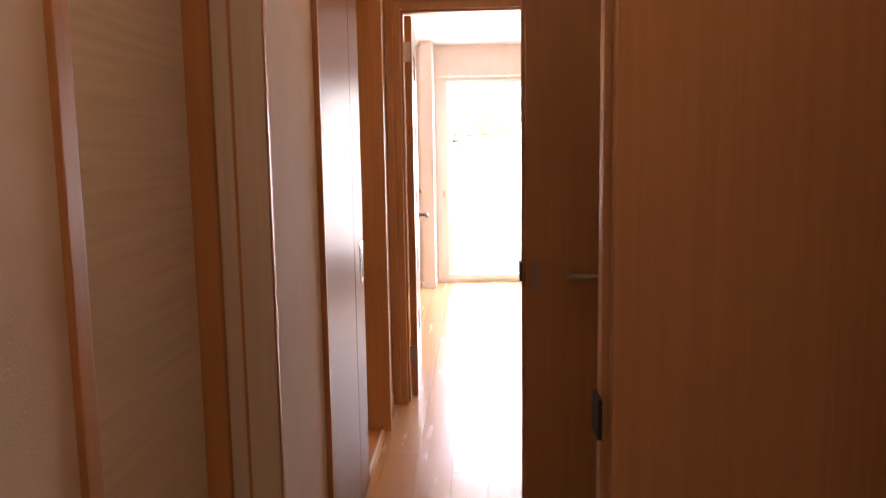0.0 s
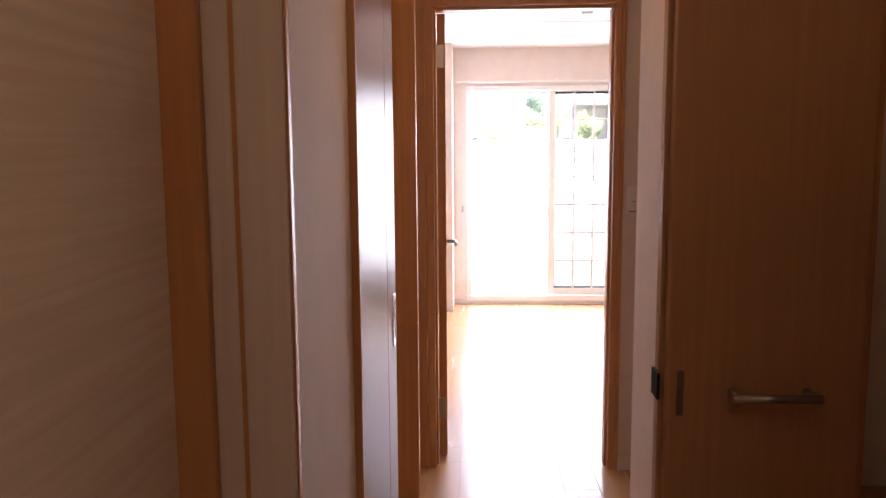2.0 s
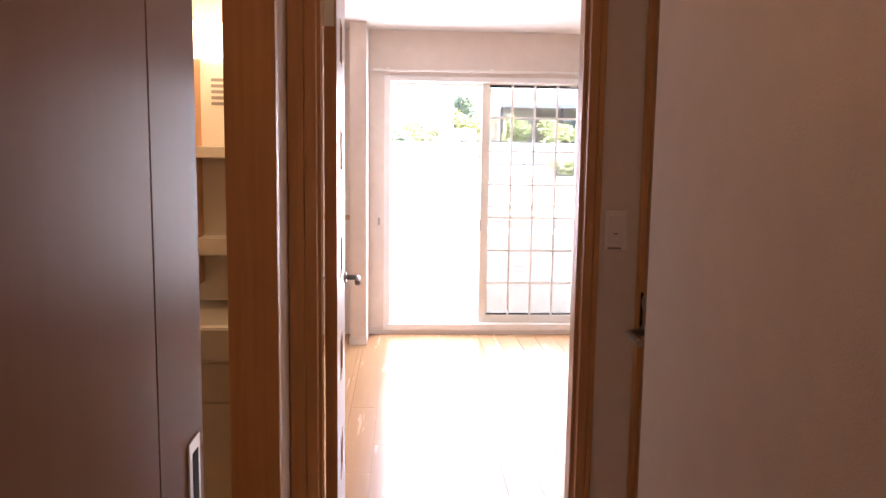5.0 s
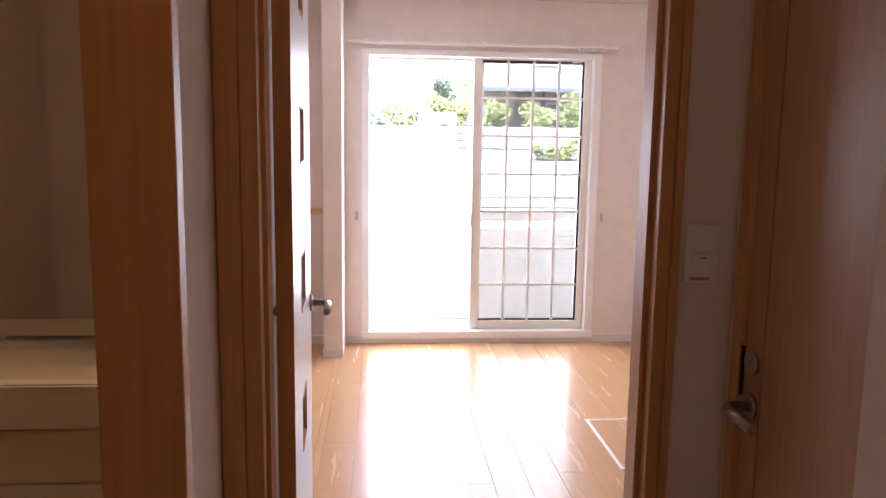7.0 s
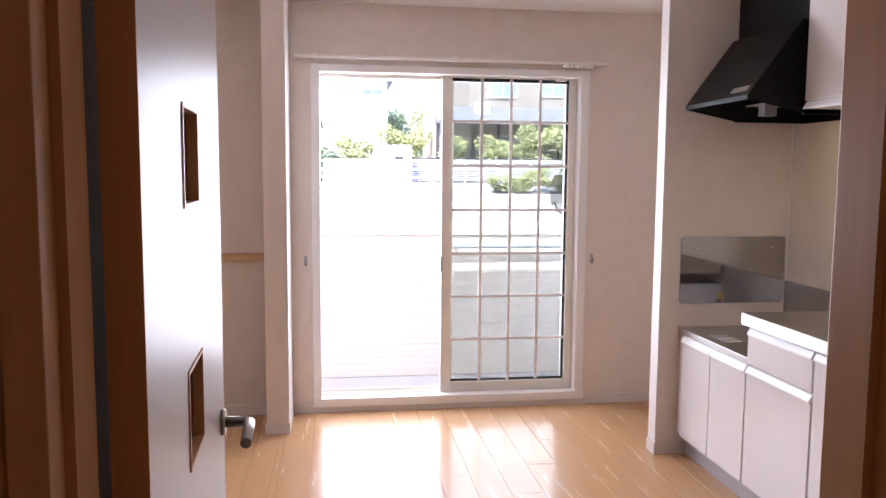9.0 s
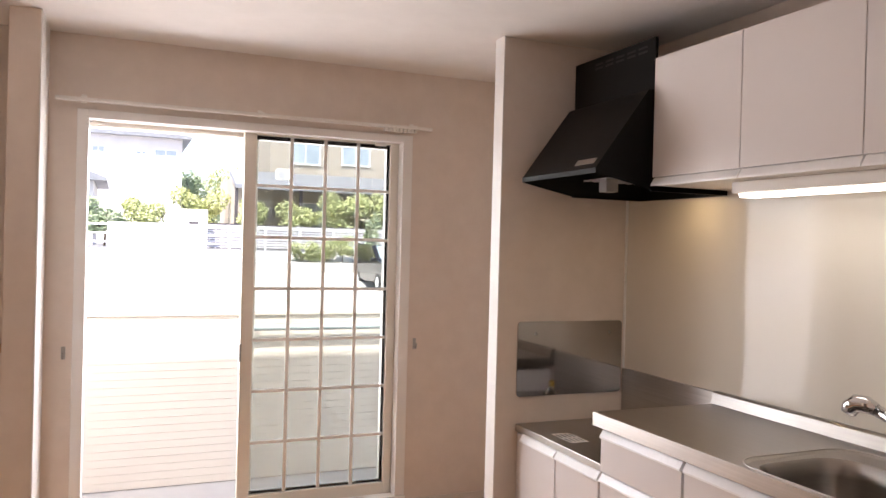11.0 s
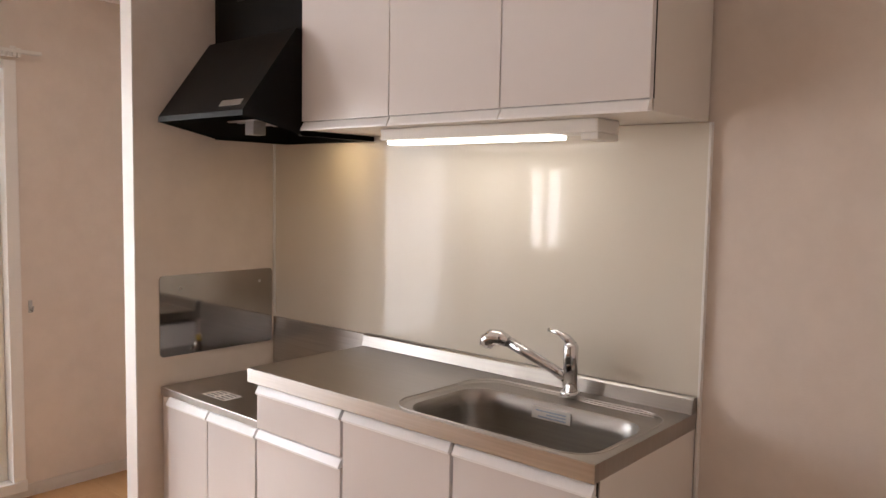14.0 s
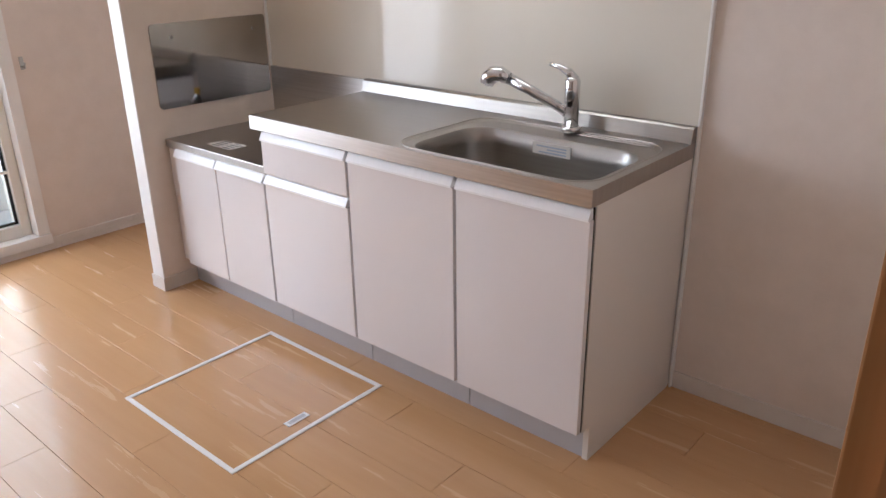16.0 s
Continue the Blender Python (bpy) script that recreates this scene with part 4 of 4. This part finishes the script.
def foliage(name, parent, centre, size, count, leaf, material, seed):
    """A crown of many small leaf clumps with gaps, gathered round several limbs."""
    rnd = random.Random(seed)
    bm = bmesh.new()
    blobs = [(Vector((rnd.uniform(-0.6, 0.6) * size[0], rnd.uniform(-0.6, 0.6) * size[1], rnd.uniform(-0.6, 0.6) * size[2])), rnd.uniform(0.3, 0.55)) for _ in range(9)]
    for _ in range(count):
        c, r = rnd.choice(blobs)
        d = Vector((rnd.gauss(0, 1), rnd.gauss(0, 1), rnd.gauss(0, 1))).normalized() * (r * rnd.uniform(0.6, 1.05))
        p = Vector(centre) + c + Vector((d.x * size[0], d.y * size[1], d.z * size[2]))
        u = Vector((rnd.gauss(0, 1), rnd.gauss(0, 1), rnd.gauss(0, 1))).normalized()
        v = u.orthogonal().normalized()
        s = leaf * rnd.uniform(0.6, 1.3)
        q = [p + u * s, p + v * s * 0.6, p - u * s, p - v * s * 0.6]
        bm.faces.new([bm.verts.new(w) for w in q])
    return part(name, bm, material, parent)


def tree(x, y, z, height, spread, material, seed, name="tree", label="leafy green garden tree", count=2600):
    t = holder(name, (x, y, z), label, name, "garden trees" if name == "tree" else "shrubs")
    trunk = tube([(x, y, z - 0.1), (x + 0.05, y, z + height * 0.3), (x, y + 0.05, z + height * 0.6)], [0.05 * height * 0.5, 0.04 * height * 0.5, 0.02 * height * 0.5], sides=8)
    for k in range(4):
        a = k * 1.57 + seed
        trunk = tube([(x, y, z + height * 0.3), (x + math.cos(a) * spread * 0.3, y + math.sin(a) * spread * 0.3, z + height * 0.6), (x + math.cos(a) * spread * 0.5, y + math.sin(a) * spread * 0.5, z + height * 0.8)],
                     [0.02 * height * 0.5, 0.014 * height * 0.5, 0.006 * height * 0.5], trunk, sides=6)
    part("trunk", trunk, M_BARK, t)
    foliage("crown", t, (x, y, z + height * 0.62), (spread * 0.62, spread * 0.62, height * 0.42), count, 0.03 * spread + 0.02, material, seed)
    return t


def house(x0, x1, y0, y1, z, h, material, label, windows, roof_rise=1.6, over=0.6, lower=None):
    hs = holder("house", ((x0 + x1) / 2, (y0 + y1) / 2, z), label, "house", "houses across the street")
    part("wall", box(x0, x1, y0, y1, z, z + h), material, hs)
    xm = (x0 + x1) / 2
    part("roof", prism([(x0 - over, z + h), (xm, z + h + roof_rise), (x1 + over, z + h), (x1 + over, z + h - 0.15), (x0 - over, z + h - 0.15)], 'y', y0 - over, y1 + over), M_TILE, hs, "dark tiled roof")
    for wx0, wx1, wz0, wz1 in windows:
        w = part("window", boxes((wx0 - 0.07, wx0, y0 - 0.06, y0 + 0.02, wz0, wz1), (wx1, wx1 + 0.07, y0 - 0.06, y0 + 0.02, wz0, wz1), (wx0 - 0.07, wx1 + 0.07, y0 - 0.06, y0 + 0.02, wz1, wz1 + 0.07), (wx0 - 0.07, wx1 + 0.07, y0 - 0.08, y0 + 0.02, wz0 - 0.07, wz0)), M_WHITETRIM, hs)
        part("pane", box(wx0, wx1, y0 - 0.02, y0 - 0.012, wz0, wz1), M_WINGLASS, w)
        part("mullion", box((wx0 + wx1) / 2 - 0.03, (wx0 + wx1) / 2 + 0.03, y0 - 0.04, y0 - 0.021, wz0, wz1), M_WHITETRIM, w)
    return hs


beige = house(8.4, 25.0, 48.2, 58.0, 1.0, 9.4, M_HOUSEA, "beige two-storey house with a dark tiled lower roof", [(9.6, 11.2, 5.9, 7.6), (12.6, 14.2, 6.0, 7.5), (16.0, 18.0, 5.9, 7.6), (10.2, 12.0, 1.9, 3.6), (14.5, 17.0, 1.9, 3.6)])
part("lower_roof", prism([(45.4, 4.35), (48.2, 5.3), (48.2, 5.05), (45.4, 4.15)], 'x', 6.2, 26.0), M_TILE, beige, "grey tiled lean-to roof")
for px in (6.2, 9.6, 13.0, 16.5):
    part("post", box(px, px + 0.16, 45.7, 45.86, 1.0, 4.2), M_DARKFENCE, beige)
part("porch_wall", box(6.4, 8.4, 47.2, 54.0, 1.0, 4.95), M_HOUSEA, beige)
ac = holder("air_conditioner", (9.0, 46.8, 4.7), "white outdoor air conditioner unit on the lower roof", "air conditioner")
part("casing", box(8.5, 9.4, 46.7, 47.05, 4.72, 5.4, 0.03), M_WHITEPL, ac)
part("fan_grille", tube([(8.83, 46.69, 5.06), (8.83, 46.67, 5.06)], 0.25, sides=24), M_TOE, ac)
for fx in (8.6, 9.2):
    part("foot", box(fx, fx + 0.1, 46.7, 47.05, 4.5, 4.72), M_TOE, ac)
house(-8.0, 4.6, 62.0, 72.0, 1.0, 7.6, M_HOUSEB, "pale lilac-grey house further off", [(-1.2, -0.5, 6.2, 7.6), (1.6, 2.2, 6.2, 7.4), (2.8, 4.2, 6.0, 7.6), (-4.6, -3.2, 6.2, 7.6)], roof_rise=1.2)
house(-9.0, -0.6, 47.0, 54.0, 1.0, 3.4, M_HOUSEB, "low grey house with a shed roof", [(-5.5, -4.0, 2.0, 3.4)], roof_rise=1.8)

rs = random.Random(4)
for k, (tx, ty, th, sp, mt) in enumerate(((7.0, 44.9, 2.6, 1.7, M_LEAF), (9.3, 44.8, 2.5, 1.9, M_LEAF), (11.4, 44.8, 2.9, 2.1, M_LEAF), (13.3, 44.9, 3.4, 2.2, M_LEAF), (15.6, 44.9, 2.8, 2.2, M_LEAF),
                                          (0.0, 44.5, 2.3, 2.3, M_LEAFD), (2.0, 45.2, 2.5, 2.2, M_LEAF), (4.7, 50.0, 3.3, 2.6, M_LEAF), (-3.6, 44.6, 2.4, 2.4, M_LEAFD),
                                          (6.6, 72.0, 6.4, 4.0, M_LEAFD), (9.8, 76.0, 7.2, 5.0, M_LEAF), (-2.0, 32.0, 5.0, 1.5, M_LEAFD), (4.6, 80.0, 7.0, 4.4, M_LEAFD))):
    tree(tx, ty, terrain(ty), th, sp, mt, k + 3)
for k, (tx, ty) in enumerate(((7.6, 35.6), (8.5, 35.5), (9.3, 35.7))):
    tree(tx, ty, terrain(ty) - 0.1, 1.0 + 0.15 * (k % 3), 1.1, M_LEAF, 40 + k, "shrub", "yellow-green clipped shrub on the kerb", 1400)
cone = holder("conifer", (10.9, 36.6, 0.8), "narrow upright conifer shrub", "conifer")
foliage("crown", cone, (10.9, 36.6, 1.9), (0.35, 0.35, 1.2), 700, 0.09, M_LEAFD, 77)
part("trunk", tube([(10.9, 36.6, 0.7), (10.9, 36.6, 1.6)], [0.06, 0.04], sides=8), M_BARK, cone)

dark = holder("board_fence", (11, 41.5, 1.0), "dark board fence in front of the beige house", "fence")
for i in range(70):
    part("board", box(3.6 + i * 0.3, 3.6 + i * 0.3 + 0.27, 44.0, 44.04, 1.0, 2.25), M_DARKFENCE, dark)
part("rail", boxes((3.5, 24.7, 44.041, 44.08, 1.3, 1.36), (3.5, 24.7, 44.041, 44.08, 2.0, 2.06)), M_DARKFENCE, dark)
guard = holder("guard_fence", (7, 37.6, 0.9), "white tubular guard fence along the street", "fence")
for i in range(22):
    part("post", tube([(-10 + i * 1.5, 37.9, 0.9), (-10 + i * 1.5, 37.9, 2.0)], 0.045, sides=8), M_FENCE, guard)
for z in (1.25, 1.6, 1.95):
    part("rail", tube([(-10, 37.9, z), (21.5, 37.9, z)], 0.035, sides=8), M_FENCE, guard)
louver = holder("louvre_fence", (7, 41, 1.0), "grey slatted fence behind the guard rail", "fence")
for i in range(9):
    part("slat", box(3.5, 16.0, 40.9, 40.93, 1.08 + i * 0.12, 1.16 + i * 0.12), M_HOUSEB, louver)
for i in range(6):
    part("post", box(3.6 + i * 2.45, 3.7 + i * 2.45, 40.93, 41.0, 1.0, 2.2), M_TOE, louver)
gate = holder("gate_pillar", (3.6, 40.0, 1.0), "lilac-grey rendered gate pillar with letter slot", "gate pillar")
part("pillar", box(3.1, 4.3, 40.0, 40.5, 1.0, 2.75, 0.03), M_HOUSEB, gate)
part("letter_slot", box(3.5, 3.9, 39.985, 40.0, 2.1, 2.2), M_DARKFENCE, gate)
part("low_wall", box(0.2, 3.1, 40.1, 40.4, 1.0, 2.1), M_HOUSEB, gate)
mast = holder("utility_pole", (-1.6, 52, 1.0), "grey concrete utility pole with crossarm", "utility pole")
part("pole", tube([(-1.4, 52, 1.0), (-1.4, 52, 11.5)], [0.12, 0.08], sides=10), M_CONCRETE, mast)
part("crossarm", box(-2.2, -0.6, 51.85, 51.95, 10.2, 10.3), M_TOE, mast)
part("transformer", tube([(-1.1, 51.8, 8.6), (-1.1, 51.8, 9.5)], 0.25, sides=14), M_TOE, mast)


def car(x, y, z, body_mat, label):
    """A parked car seen from the front; its nose points at the balcony."""
    c = holder("car", (x, y, z), label, "car", "parked cars")
    body = prism([(y - 0.05, z + 0.28), (y - 0.02, z + 0.75), (y + 0.15, z + 0.98), (y + 0.95, z + 1.10), (y + 1.6, z + 1.66), (y + 3.6, z + 1.70), (y + 4.2, z + 1.15), (y + 4.25, z + 0.3)], 'x', x - 0.85, x + 0.85, 0.05)
    b = part("body", body, body_mat, c)
    part("windscreen", prism([(y + 0.98, z + 1.13), (y + 1.56, z + 1.62), (y + 1.53, z + 1.64), (y + 0.95, z + 1.15)], 'x', x - 0.68, x + 0.68), M_WINGLASS, b)
    part("grille", box(x - 0.45, x + 0.45, y - 0.06, y - 0.03, z + 0.55, z + 0.70), M_CHROME, b)
    for s in (-1, 1):
        part("headlight", box(x + s * 0.66 - 0.17, x + s * 0.66 + 0.17, y - 0.045, y - 0.01, z + 0.66, z + 0.82, 0.01), M_CHROME, b)
        part("mirror", box(x + s * 0.95 - 0.09, x + s * 0.95 + 0.09, y + 1.1, y + 1.2, z + 1.05, z + 1.2, 0.02), body_mat, b)
    part("number_plate", box(x - 0.17, x + 0.17, y - 0.075, y - 0.055, z + 0.36, z + 0.52), M_WHITEPL, b)
    for sx in (-0.78, 0.78):
        for sy in (0.75, 3.35):
            w = part("wheel", tube([(x + sx - 0.09, y + sy, z + 0.31), (x + sx + 0.09, y + sy, z + 0.31)], 0.31, sides=20), M_RUBBER, c)
            part("rim", tube([(x + sx - 0.095, y + sy, z + 0.31), (x + sx + 0.095, y + sy, z + 0.31)], 0.19, sides=16), M_ALU, w)
    return c


car(10.35, 30.6, -0.28, M_CAR, "black parked car facing the balcony")
car(-3.2, 31.5, -0.28, M_HOUSEB, "pale silver parked car")

# ---- plank flooring ----
floor_ob = bpy.data.objects["floor"]
plank_meshes = {}


def plank(x0, x1, y0, y1):
    key = (round(x1 - x0, 3), round(y1 - y0, 3))
    if key not in plank_meshes:
        w, l, c = key[0] - 0.0006, key[1] - 0.0006, 0.0007
        v = [(0.0006, 0.0006, -0.006), (w, 0.0006, -0.006), (w, l, -0.006), (0.0006, l, -0.006),
             (0.0006, 0.0006, -c), (w, 0.0006, -c), (w, l, -c), (0.0006, l, -c),
             (0.0006 + c, 0.0006 + c, 0), (w - c, 0.0006 + c, 0), (w - c, l - c, 0), (0.0006 + c, l - c, 0)]
        f = [(8, 9, 10, 11)] + [(a, (a + 1) % 4, 4 + (a + 1) % 4, 4 + a) for a in range(4)] + [(4 + a, 4 + (a + 1) % 4, 8 + (a + 1) % 4, 8 + a) for a in range(4)]
        me = bpy.data.meshes.new("plank")
        me.from_pydata(v, [], f)
        me.materials.append(M_FLOOR)
        plank_meshes[key] = me
    ob = new("plank", plank_meshes[key])
    ob.parent = floor_ob
    ob.location = (x0, y0, 0)


PW, PL = 0.151, 0.909


def lay(x0, x1, y0, y1):
    i = math.floor(x0 / PW)
    while i * PW < x1 - 0.001:
        a, b = max(x0, i * PW), min(x1, (i + 1) * PW)
        off = (i * 0.37) % 1.0 * PL
        k = math.floor((y0 - off) / PL)
        while k * PL + off < y1 - 0.001:
            c, d = max(y0, k * PL + off), min(y1, (k + 1) * PL + off)
            if b - a > 0.01 and d - c > 0.01:
                plank(a, b, c, d)
            k += 1
        i += 1


lay(0.42, EAST, 4.46, NORTH)
lay(-2.0, 0.42, 5.3, NORTH)
lay(0.30, 1.45, -0.7, 4.46)
